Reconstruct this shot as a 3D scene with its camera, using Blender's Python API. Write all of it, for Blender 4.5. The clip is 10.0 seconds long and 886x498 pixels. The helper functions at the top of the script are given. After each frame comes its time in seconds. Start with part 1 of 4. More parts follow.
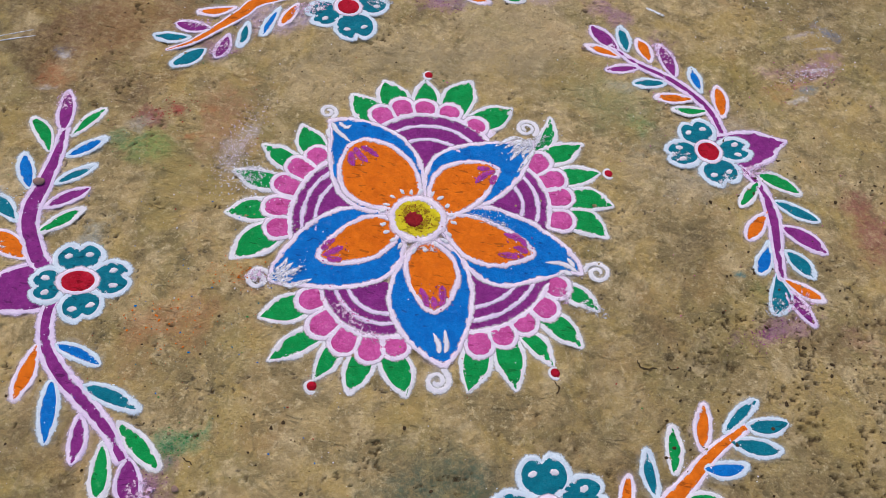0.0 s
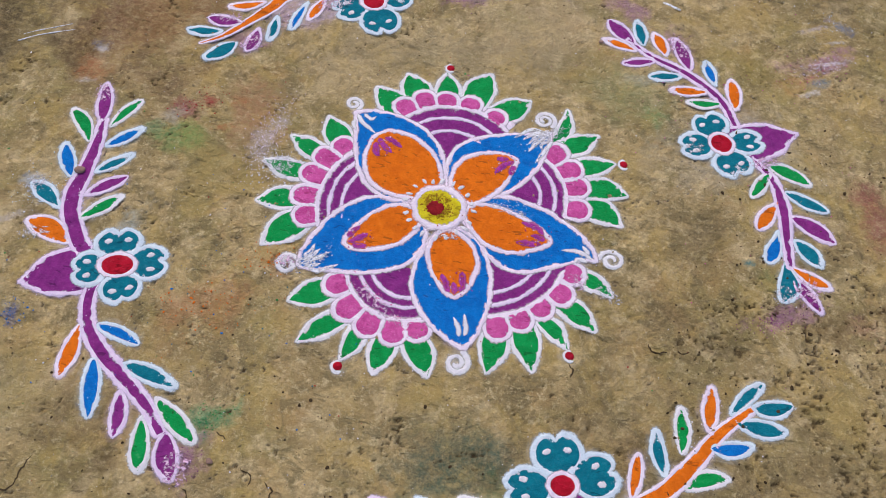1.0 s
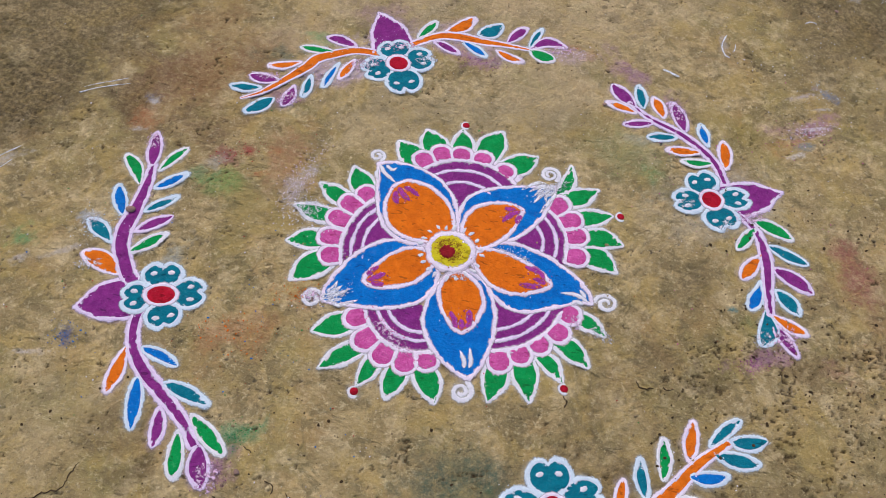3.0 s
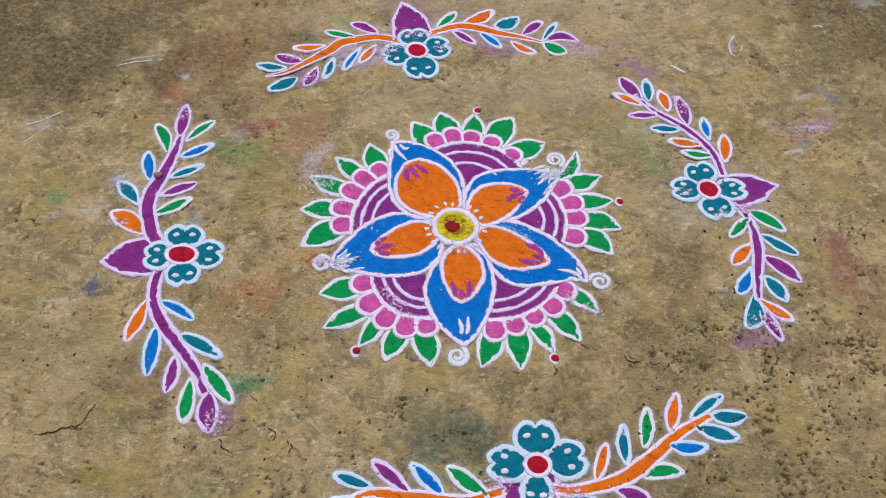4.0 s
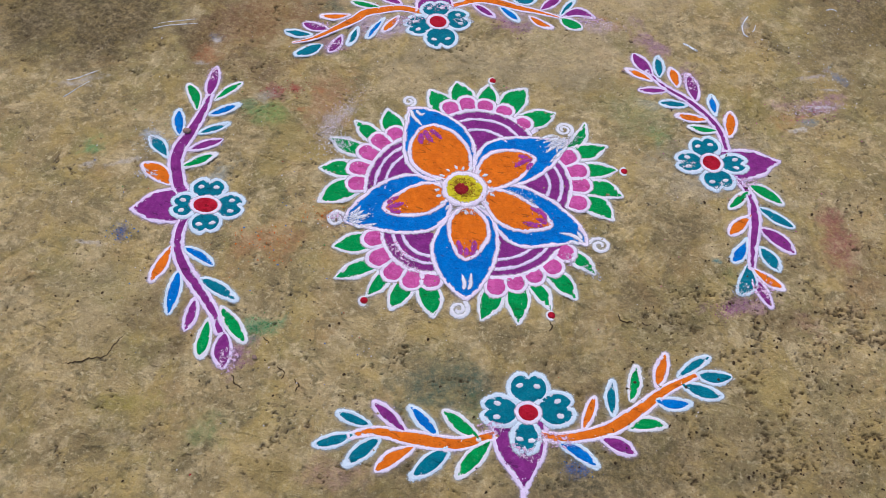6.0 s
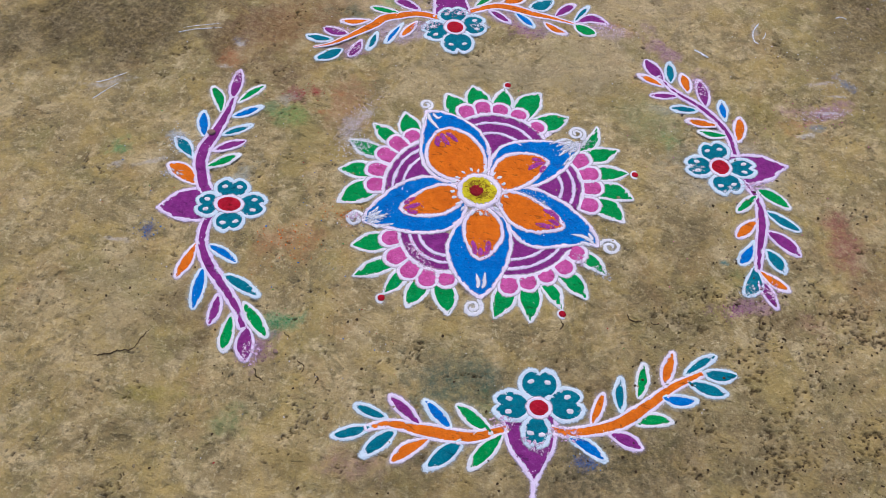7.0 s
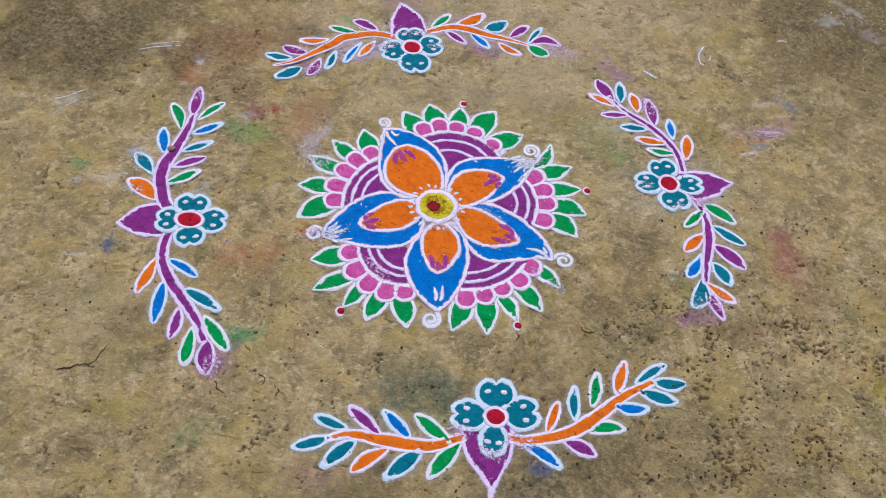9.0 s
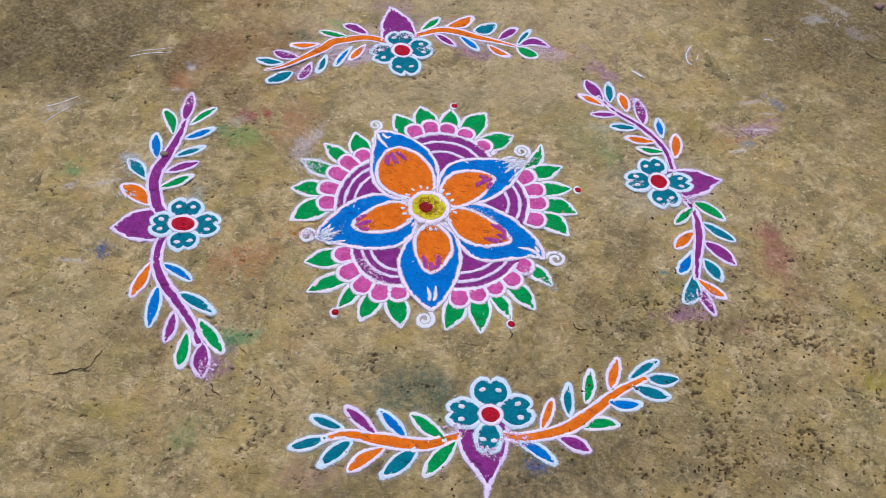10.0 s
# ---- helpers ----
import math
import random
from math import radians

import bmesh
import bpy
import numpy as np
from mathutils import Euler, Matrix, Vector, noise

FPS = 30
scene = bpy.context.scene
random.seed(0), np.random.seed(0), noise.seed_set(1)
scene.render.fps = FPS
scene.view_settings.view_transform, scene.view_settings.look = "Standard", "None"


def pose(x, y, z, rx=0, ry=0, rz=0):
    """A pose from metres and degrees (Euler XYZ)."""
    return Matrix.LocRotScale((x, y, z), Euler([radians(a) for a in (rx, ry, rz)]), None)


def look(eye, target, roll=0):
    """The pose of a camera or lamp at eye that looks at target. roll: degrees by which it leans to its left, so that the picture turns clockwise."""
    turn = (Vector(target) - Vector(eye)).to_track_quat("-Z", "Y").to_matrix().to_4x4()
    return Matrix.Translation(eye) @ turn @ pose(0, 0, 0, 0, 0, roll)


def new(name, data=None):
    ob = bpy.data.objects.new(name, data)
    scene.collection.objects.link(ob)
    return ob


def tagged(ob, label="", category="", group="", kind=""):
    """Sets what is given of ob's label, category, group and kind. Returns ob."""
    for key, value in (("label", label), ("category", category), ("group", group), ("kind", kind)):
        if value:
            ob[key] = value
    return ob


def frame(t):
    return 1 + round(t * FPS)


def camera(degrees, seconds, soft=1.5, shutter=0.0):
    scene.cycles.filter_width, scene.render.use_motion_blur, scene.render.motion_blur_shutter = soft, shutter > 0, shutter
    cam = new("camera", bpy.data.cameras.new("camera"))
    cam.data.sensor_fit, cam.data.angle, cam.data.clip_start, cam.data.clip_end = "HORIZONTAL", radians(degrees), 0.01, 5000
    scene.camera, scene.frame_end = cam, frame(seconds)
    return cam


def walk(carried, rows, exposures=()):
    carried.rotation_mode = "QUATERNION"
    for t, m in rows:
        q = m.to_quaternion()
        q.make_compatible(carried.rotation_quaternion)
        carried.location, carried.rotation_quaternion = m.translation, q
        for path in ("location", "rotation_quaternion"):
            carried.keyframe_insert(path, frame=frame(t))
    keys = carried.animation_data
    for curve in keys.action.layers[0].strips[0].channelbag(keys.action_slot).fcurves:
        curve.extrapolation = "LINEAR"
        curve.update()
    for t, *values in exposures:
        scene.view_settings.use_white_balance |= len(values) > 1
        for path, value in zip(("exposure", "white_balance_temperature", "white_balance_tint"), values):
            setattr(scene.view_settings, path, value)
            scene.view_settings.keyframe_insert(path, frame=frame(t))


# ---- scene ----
cam = camera(51.5, 10.0, 0.8)
PATH = [
    (0, (0.078, -0.892, 1.338), (0.044, 0.174, -0.355), 7.7),
    (0.5, (0.081, -0.897, 1.356), (0.022, 0.149, -0.348), 6.5),
    (1, (0.081, -0.923, 1.402), (0.006, 0.105, -0.312), 6.1),
    (1.5, (0.095, -0.95, 1.453), (-0.006, 0.111, -0.239), 5.4),
    (2, (0.105, -0.972, 1.501), (-0.028, 0.104, -0.179), 4.4),
    (2.5, (0.105, -0.981, 1.526), (-0.026, 0.108, -0.147), 4.7),
    (4, (0.199, -1.117, 1.596), (-0.021, -0.019, -0.062), 4.1),
    (4.5, (0.233, -1.15, 1.616), (-0.024, -0.062, -0.043), 3.5),
    (5, (0.266, -1.173, 1.628), (-0.05, -0.128, -0.047), 1.3),
    (5.5, (0.281, -1.185, 1.64), (-0.012, -0.135, -0.037), 2.7),
    (6.8, (0.302, -1.227, 1.689), (-0.014, -0.179, 0.015), 2.2),
    (7, (0.299, -1.232, 1.705), (-0.024, -0.193, 0.027), 1.9),
    (7.5, (0.298, -1.234, 1.713), (-0.007, -0.144, 0.064), 3.3),
    (8, (0.303, -1.248, 1.722), (0.026, -0.161, 0.067), 4.2),
    (8.5, (0.303, -1.261, 1.733), (0.046, -0.161, 0.082), 5.2),
    (9, (0.303, -1.269, 1.737), (0.061, -0.166, 0.086), 5.8),
    (9.5, (0.31, -1.281, 1.74), (0.094, -0.177, 0.087), 6.3),
    (10, (0.309, -1.287, 1.742), (0.078, -0.17, 0.1), 5.5),
]
walk(cam, [(t, look(eye, target, roll)) for t, eye, target, roll in PATH],
     exposures=((0, 0.07, 6480, 10), (2.5, 0.06, 6430, 10), (5.5, 0.12, 6130, 9), (8.3, 0.08, 6080, 9), (10, 0.17, 6080, 9)))

# ---- light ----
world = bpy.data.worlds.new("sky")
scene.world = world
world.use_nodes = True
wn = world.node_tree
sky = wn.nodes.new("ShaderNodeTexSky")
sky.sky_type = "NISHITA"
sky.sun_disc = False
sky.sun_elevation, sky.sun_rotation = radians(58), radians(-35)
sky.air_density, sky.dust_density = 1.0, 3.0
wn.links.new(sky.outputs["Color"], wn.nodes["Background"].inputs["Color"])
wn.nodes["Background"].inputs["Strength"].default_value = 0.13
sun = new("sun", bpy.data.lights.new("sun", "SUN"))
sun.data.energy, sun.data.angle, sun.data.color = 1.3, radians(25), (1.0, 0.94, 0.85)
sun.matrix_basis = look((-1.2, 1.7, 3.3), (0, 0, 0))


# ---- shared arithmetic ----
def lattice(ix, iy, seed):
    n = (ix.astype(np.int64) * 374761393 + iy.astype(np.int64) * 668265263 + seed * 974711) & 0xFFFFFFFF
    n = ((n ^ (n >> 13)) * 1274126177) & 0xFFFFFFFF
    return ((n ^ (n >> 16)) & 0xFFFF) / 65535.0


def vnoise(x, y, size, seed=0):
    """Smooth noise from 0 to 1 with features of that size in metres."""
    x, y = np.asarray(x, float) / size, np.asarray(y, float) / size
    ix, iy = np.floor(x), np.floor(y)
    fx, fy = x - ix, y - iy
    fx, fy = fx * fx * (3 - 2 * fx), fy * fy * (3 - 2 * fy)
    a, b = lattice(ix, iy, seed), lattice(ix + 1, iy, seed)
    c, d = lattice(ix, iy + 1, seed), lattice(ix + 1, iy + 1, seed)
    return (a * (1 - fx) + b * fx) * (1 - fy) + (c * (1 - fx) + d * fx) * fy


def step(a, b, v):
    v = np.clip((v - a) / (b - a), 0, 1)
    return v * v * (3 - 2 * v)


def soil_height(x, y):
    """The trodden ground: broad unevenness, hand-sized lumps and a coarse grain."""
    return (0.010 * (vnoise(x, y, 0.55, 1) - 0.5) + 0.0045 * (vnoise(x, y, 0.09, 2) - 0.5)
            + 0.0018 * (vnoise(x, y, 0.028, 3) - 0.5))


def rot(a):
    a = radians(a)
    return np.array([[math.cos(a), -math.sin(a)], [math.sin(a), math.cos(a)]])


def resample(p, gap, closed):
    p = np.asarray(p, float)
    if closed:
        p = np.vstack([p, p[:1]])
    s = np.concatenate([[0], np.cumsum(np.linalg.norm(np.diff(p, axis=0), axis=1))])
    n = max(6, int(s[-1] / gap))
    q = np.linspace(0, s[-1], n + 1)
    out = np.stack([np.interp(q, s, p[:, 0]), np.interp(q, s, p[:, 1])], 1)
    return (out[:-1] if closed else out), s[-1]


def spline(points, n=16):
    """A smooth line through a few waypoints."""
    p = [np.array(q, float) for q in points]
    p = [2 * p[0] - p[1]] + p + [2 * p[-1] - p[-2]]
    out = []
    for i in range(1, len(p) - 2):
        for k in range(n):
            t = k / n
            a, b, c, d = p[i - 1], p[i], p[i + 1], p[i + 2]
            out.append(0.5 * (2 * b + (c - a) * t + (2 * a - 5 * b + 4 * c - d) * t * t + (3 * b - a - 3 * c + d) * t ** 3))
    return np.array(out + [p[-2]])


# ---- materials ----
def nodes_of(name):
    m = bpy.data.materials.new(name)
    m.use_nodes = True
    return m, m.node_tree, m.node_tree.nodes["Principled BSDF"]


def tex(nt, scale, detail=3.0, rough=0.6, distortion=0.0, stretch=None):
    co = nt.nodes.new("ShaderNodeNewGeometry")
    t = nt.nodes.new("ShaderNodeTexNoise")
    t.inputs["Scale"].default_value, t.inputs["Detail"].default_value = scale, detail
    t.inputs["Roughness"].default_value, t.inputs["Distortion"].default_value = rough, distortion
    if stretch:
        mp = nt.nodes.new("ShaderNodeMapping")
        mp.inputs["Scale"].default_value = stretch[:3]
        mp.inputs["Rotation"].default_value = (0, 0, radians(stretch[3]))
        nt.links.new(co.outputs["Position"], mp.inputs["Vector"])
        nt.links.new(mp.outputs["Vector"], t.inputs["Vector"])
    else:
        nt.links.new(co.outputs["Position"], t.inputs["Vector"])
    return t.outputs["Fac"]


def ramp(nt, fac, lo, hi, a=0.0, b=1.0):
    r = nt.nodes.new("ShaderNodeMapRange")
    r.inputs["From Min"].default_value, r.inputs["From Max"].default_value = lo, hi
    r.inputs["To Min"].default_value, r.inputs["To Max"].default_value = a, b
    nt.links.new(fac, r.inputs["Value"])
    return r.outputs["Result"]


def math_node(nt, op, a, b):
    n = nt.nodes.new("ShaderNodeMath")
    n.operation = op
    for i, v in enumerate((a, b)):
        if isinstance(v, (int, float)):
            n.inputs[i].default_value = v
        else:
            nt.links.new(v, n.inputs[i])
    return n.outputs[0]


def mix(nt, fac, a, b):
    n = nt.nodes.new("ShaderNodeMix")
    n.data_type = "RGBA"
    for i, v in ((0, fac), (6, a), (7, b)):
        if isinstance(v, (int, float)):
            n.inputs[i].default_value = v
        elif isinstance(v, tuple):
            n.inputs[i].default_value = (*v, 1)
        else:
            nt.links.new(v, n.inputs[i])
    return n.outputs[2]


def bumped(nt, bsdf, height, strength, distance):
    b = nt.nodes.new("ShaderNodeBump")
    b.inputs["Strength"].default_value, b.inputs["Distance"].default_value = strength, distance
    nt.links.new(height, b.inputs["Height"])
    nt.links.new(b.outputs["Normal"], bsdf.inputs["Normal"])


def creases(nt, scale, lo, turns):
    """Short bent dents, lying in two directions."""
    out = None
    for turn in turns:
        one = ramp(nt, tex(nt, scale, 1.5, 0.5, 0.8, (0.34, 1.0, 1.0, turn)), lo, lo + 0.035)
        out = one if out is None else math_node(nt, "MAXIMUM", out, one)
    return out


def powder(name, colour, dark, pale, cover=0.5, cleft_shade=None, keep=0.66, thin=0.0):
    """Dry coloured powder: clumps of a deeper tone, a dusting of pale grains, creases left by the fingers with their
    shade painted in; thin lets what lies below show.
    """
    m, nt, bsdf = nodes_of(name)
    clumps = ramp(nt, tex(nt, 48, 5, 0.68, 0.7), 0.40, 0.66)
    smear = ramp(nt, tex(nt, 130, 4, 0.65, 0.5), 0.56, 0.70, 0, 0.6)
    grains = ramp(nt, tex(nt, 520, 3, 0.75), 0.58, 0.72, 0, cover)
    dusty = ramp(nt, tex(nt, 75, 5, 0.72, 0.3), 0.58, 0.72, 0, cover * 0.8)
    c = mix(nt, clumps, colour, dark)
    c = mix(nt, smear, c, dark)
    c = mix(nt, grains, c, pale)
    c = mix(nt, dusty, c, pale)
    h = math_node(nt, "ADD", tex(nt, 480, 3, 0.7), math_node(nt, "MULTIPLY", tex(nt, 110, 4, 0.65, 0.5), 2.2))
    if cleft_shade:
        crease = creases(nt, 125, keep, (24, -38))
        c = mix(nt, math_node(nt, "MULTIPLY", crease, 0.6), c, cleft_shade)
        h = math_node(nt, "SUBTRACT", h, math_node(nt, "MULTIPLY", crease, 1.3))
    if thin:
        nt.links.new(ramp(nt, tex(nt, 150, 4, 0.7, 0.5), 0.30 + 0.30 * thin, 0.38 + 0.32 * thin), bsdf.inputs["Alpha"])
    nt.links.new(c, bsdf.inputs["Base Color"])
    bsdf.inputs["Roughness"].default_value = 0.95
    bsdf.inputs["Specular IOR Level"].default_value = 0.15
    bumped(nt, bsdf, h, 0.65, 0.0022)
    return m


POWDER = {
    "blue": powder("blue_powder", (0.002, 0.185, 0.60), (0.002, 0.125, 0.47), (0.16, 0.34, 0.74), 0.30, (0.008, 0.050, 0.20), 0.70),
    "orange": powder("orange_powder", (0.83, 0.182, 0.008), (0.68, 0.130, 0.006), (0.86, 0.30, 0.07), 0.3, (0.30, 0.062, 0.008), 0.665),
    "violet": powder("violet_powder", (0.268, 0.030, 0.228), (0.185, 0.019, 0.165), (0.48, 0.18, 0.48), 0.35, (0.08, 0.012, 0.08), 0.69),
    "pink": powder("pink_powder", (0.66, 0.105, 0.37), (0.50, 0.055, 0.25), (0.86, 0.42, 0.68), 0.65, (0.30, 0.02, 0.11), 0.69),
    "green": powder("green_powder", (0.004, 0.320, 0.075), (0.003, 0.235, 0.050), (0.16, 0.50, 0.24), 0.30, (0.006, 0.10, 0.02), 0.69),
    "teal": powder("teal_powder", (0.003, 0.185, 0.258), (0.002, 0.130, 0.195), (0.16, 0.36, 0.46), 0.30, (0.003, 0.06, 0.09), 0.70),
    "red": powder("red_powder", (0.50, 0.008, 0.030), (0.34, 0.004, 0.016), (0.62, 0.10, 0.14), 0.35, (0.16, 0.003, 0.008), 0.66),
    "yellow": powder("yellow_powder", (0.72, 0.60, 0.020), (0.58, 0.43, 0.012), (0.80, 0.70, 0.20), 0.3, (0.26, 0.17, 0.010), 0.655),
    "maroon": powder("maroon_powder", (0.33, 0.014, 0.022), (0.19, 0.009, 0.013), (0.42, 0.05, 0.06), 0.3),
    "magenta": powder("magenta_powder", (0.46, 0.050, 0.36), (0.30, 0.028, 0.22), (0.66, 0.35, 0.58), 0.4, None, 0, 0.28),
    "streak": powder("streaked_white_powder", (0.86, 0.85, 0.90), (0.74, 0.74, 0.84), (0.95, 0.94, 0.96), 0.5, None, 0, 0.34),
    "haze": powder("hazy_white_powder", (0.78, 0.76, 0.82), (0.66, 0.64, 0.74), (0.90, 0.88, 0.92), 0.5, None, 0, 0.70),
    "pink_haze": powder("hazy_pink_powder", (0.80, 0.56, 0.74), (0.66, 0.36, 0.58), (0.90, 0.78, 0.88), 0.5, None, 0, 0.68),
    "ochre": powder("ochre_powder", (0.40, 0.25, 0.014), (0.24, 0.11, 0.010), (0.62, 0.46, 0.04), 0.4, None, 0, 0.62),
    "white": powder("white_powder", (0.82, 0.78, 0.84), (0.73, 0.69, 0.76), (0.94, 0.93, 0.95), 0.5),
    "lilac": powder("lilac_white_powder", (0.84, 0.70, 0.88), (0.74, 0.55, 0.79), (0.90, 0.85, 0.92), 0.5),
    "frost": powder("bluish_white_powder", (0.70, 0.78, 0.87), (0.60, 0.69, 0.81), (0.88, 0.91, 0.94), 0.5),
    "blush": powder("pink_white_powder", (0.89, 0.78, 0.90), (0.80, 0.65, 0.81), (0.92, 0.87, 0.91), 0.5),
}


def fringe(name, colour):
    """A thin scatter of the same powder at the rim of a line, bare ground showing between its grains."""
    m, nt, bsdf = nodes_of(name)
    bsdf.inputs["Base Color"].default_value = (*colour, 1)
    bsdf.inputs["Roughness"].default_value = 0.95
    bsdf.inputs["Specular IOR Level"].default_value = 0.1
    thin = nt.nodes.new("ShaderNodeAttribute")
    thin.attribute_name = "cover"
    cover = math_node(nt, "SUBTRACT", math_node(nt, "MULTIPLY", thin.outputs["Fac"], 0.62), math_node(nt, "SUBTRACT", tex(nt, 330, 4, 0.75), 0.30))
    cover = math_node(nt, "SUBTRACT", cover, math_node(nt, "MULTIPLY", ramp(nt, tex(nt, 38, 3, 0.6), 0.35, 0.65), 0.22))
    nt.links.new(ramp(nt, cover, -0.12, 0.24, 0.0, 0.92), bsdf.inputs["Alpha"])
    return m


FRINGE = {
    "white": fringe("white_dust", (0.80, 0.77, 0.79)), "lilac": fringe("lilac_dust", (0.72, 0.58, 0.76)),
    "frost": fringe("bluish_dust", (0.66, 0.74, 0.84)), "blush": fringe("pinkish_dust", (0.77, 0.65, 0.75)), "violet": fringe("violet_dust", (0.30, 0.07, 0.30)), "magenta": fringe("magenta_dust", (0.45, 0.09, 0.33)),
}


def soil_material():
    m, nt, bsdf = nodes_of("trodden_soil")
    broad = ramp(nt, tex(nt, 2.6, 4, 0.6, 0.4), 0.38, 0.64)
    patch = ramp(nt, tex(nt, 8, 6, 0.68, 0.5), 0.45, 0.59, 0, 0.70)
    cloud = ramp(nt, tex(nt, 19, 5, 0.66, 0.6), 0.51, 0.60, 0, 0.70)
    olive = ramp(nt, tex(nt, 5.5, 5, 0.65, 0.3), 0.48, 0.62, 0, 0.65)
    rusty = ramp(nt, tex(nt, 6.3, 5, 0.65, 0.5), 0.54, 0.68, 0, 0.6)
    bare = ramp(nt, tex(nt, 15, 6, 0.70, 0.4), 0.51, 0.64, 0, 0.72)
    blotch = ramp(nt, tex(nt, 48, 7, 0.74), 0.56, 0.64, 0, 0.8)
    clump = ramp(nt, tex(nt, 4.4, 5, 0.7, 0.4), 0.44, 0.60, 0.05, 0.95)
    grit = ramp(nt, tex(nt, 120, 5, 0.75), 0.55, 0.68, 0, 0.27)
    flake = ramp(nt, tex(nt, 85, 5, 0.75), 0.60, 0.68, 0, 0.5)
    c = mix(nt, broad, (0.607, 0.441, 0.214), (0.463, 0.333, 0.152))
    c = mix(nt, patch, c, (0.295, 0.215, 0.097))
    c = mix(nt, olive, c, (0.330, 0.270, 0.096))
    c = mix(nt, rusty, c, (0.505, 0.305, 0.129))
    c = mix(nt, cloud, c, (0.240, 0.185, 0.087))
    c = mix(nt, bare, c, (0.733, 0.557, 0.308))
    c = mix(nt, math_node(nt, "MULTIPLY", blotch, clump), c, (0.126, 0.090, 0.045))
    c = mix(nt, grit, c, (0.204, 0.146, 0.072))
    c = mix(nt, flake, c, (0.784, 0.635, 0.402))
    mottle = ramp(nt, tex(nt, 78, 6, 0.72), 0.43, 0.66, 0, 0.42)
    c = mix(nt, mottle, c, (0.259, 0.177, 0.082))
    pale = ramp(nt, tex(nt, 64, 6, 0.74, 0.3), 0.55, 0.65, 0, 0.60)
    c = mix(nt, pale, c, (0.784, 0.623, 0.361))
    ochre = ramp(nt, tex(nt, 9.5, 6, 0.70, 0.6, (1.0, 1.0, 1.0, 40)), 0.50, 0.62, 0, 0.55)
    c = mix(nt, ochre, c, (0.546, 0.377, 0.122))
    speck = ramp(nt, tex(nt, 260, 4, 0.78), 0.57, 0.71, 0, 0.32)
    c = mix(nt, speck, c, (0.163, 0.110, 0.051))
    crust = ramp(nt, tex(nt, 190, 4, 0.78, 0.2, (1.0, 1.0, 1.0, 70)), 0.57, 0.70, 0, 0.39)
    c = mix(nt, crust, c, (0.784, 0.665, 0.396))
    rift = math_node(nt, "MULTIPLY", creases(nt, 75, 0.70, (10, -30)), ramp(nt, tex(nt, 160, 3, 0.7), 0.42, 0.52))
    # shade in the fine rifts, put into the colour
    c = mix(nt, math_node(nt, "MULTIPLY", rift, 0.22), c, (0.111, 0.078, 0.044))
    # spilt powder, painted shade, darker soil and holes, kept on the sheet as a colour and its amount
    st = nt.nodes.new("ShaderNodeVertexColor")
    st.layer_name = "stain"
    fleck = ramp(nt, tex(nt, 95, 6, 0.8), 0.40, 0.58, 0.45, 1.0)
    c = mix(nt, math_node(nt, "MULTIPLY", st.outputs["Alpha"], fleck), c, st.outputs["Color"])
    nt.links.new(c, bsdf.inputs["Base Color"])
    bsdf.inputs["Roughness"].default_value = 0.92
    bsdf.inputs["Specular IOR Level"].default_value = 0.2
    h = math_node(nt, "ADD", math_node(nt, "MULTIPLY", tex(nt, 38, 6, 0.68), 3.0), math_node(nt, "MULTIPLY", tex(nt, 190, 4, 0.72), 1.3))
    h = math_node(nt, "SUBTRACT", h, math_node(nt, "MULTIPLY", rift, 0.9))
    bumped(nt, bsdf, h, 0.85, 0.0050)
    return m


SOIL = soil_material()
CRUMB = powder("dark_soil_crumb", (0.075, 0.046, 0.024), (0.045, 0.028, 0.015), (0.15, 0.10, 0.055), 0.4)
POWDER["soil"] = CRUMB
FRINGE["soil"] = fringe("loose_soil", (0.16, 0.115, 0.06))
PEBBLE = powder("brown_pebble", (0.36, 0.23, 0.19), (0.26, 0.16, 0.13), (0.42, 0.33, 0.27), 0.3)
PALE_CRUMB = powder("pale_soil_crumb", (0.34, 0.25, 0.14), (0.25, 0.18, 0.095), (0.45, 0.35, 0.22), 0.4)


# ---- the ground ----
def axis(lo, hi, gap):
    near = np.arange(lo, hi + gap / 2, gap)
    far = np.cumsum(gap * 1.22 ** np.arange(1, 62))
    far = far[far < 2500]
    return np.concatenate([lo - far[::-1], near, hi + far])


STAINS_AND_SHADE = []


def stain(x, y, rx, ry, turn, colour, amount, hard=0.0):
    """A patch of colour in the soil, spilt powder as well as painted shade; hard draws its rim in from a wide fade to a
    definite edge.
    """
    STAINS_AND_SHADE.append((x, y, rx, ry, turn, colour, amount, hard))


ROSE, GRASS, CHALK, CORAL, INK, SEA = (0.34, 0.075, 0.115), (0.15, 0.25, 0.09), (0.62, 0.56, 0.55), (0.50, 0.19, 0.08), (0.05, 0.11, 0.35), (0.065, 0.125, 0.095)
MAUVE, SHADE_AND_DARK_SOIL, RUST = (0.42, 0.19, 0.36), (0.115, 0.082, 0.042), (0.205, 0.095, 0.062)
stain(-0.70, 0.37, 0.17, 0.13, 20, RUST, 0.9)
stain(-0.66, 0.24, 0.12, 0.09, 0, RUST, 0.45)
# soft shadow over the far left corner, painted into the soil colour
stain(-1.06, 0.42, 0.40, 0.29, 22, SHADE_AND_DARK_SOIL, 0.80, 0.3)
stain(-0.30, 0.72, 0.22, 0.10, 10, (0.58, 0.44, 0.29), 0.5)
stain(-0.50, 0.50, 0.10, 0.08, 10, (0.52, 0.36, 0.24), 0.5)
stain(-0.62, 0.40, 0.16, 0.20, 20, (0.36, 0.20, 0.075), 0.50)
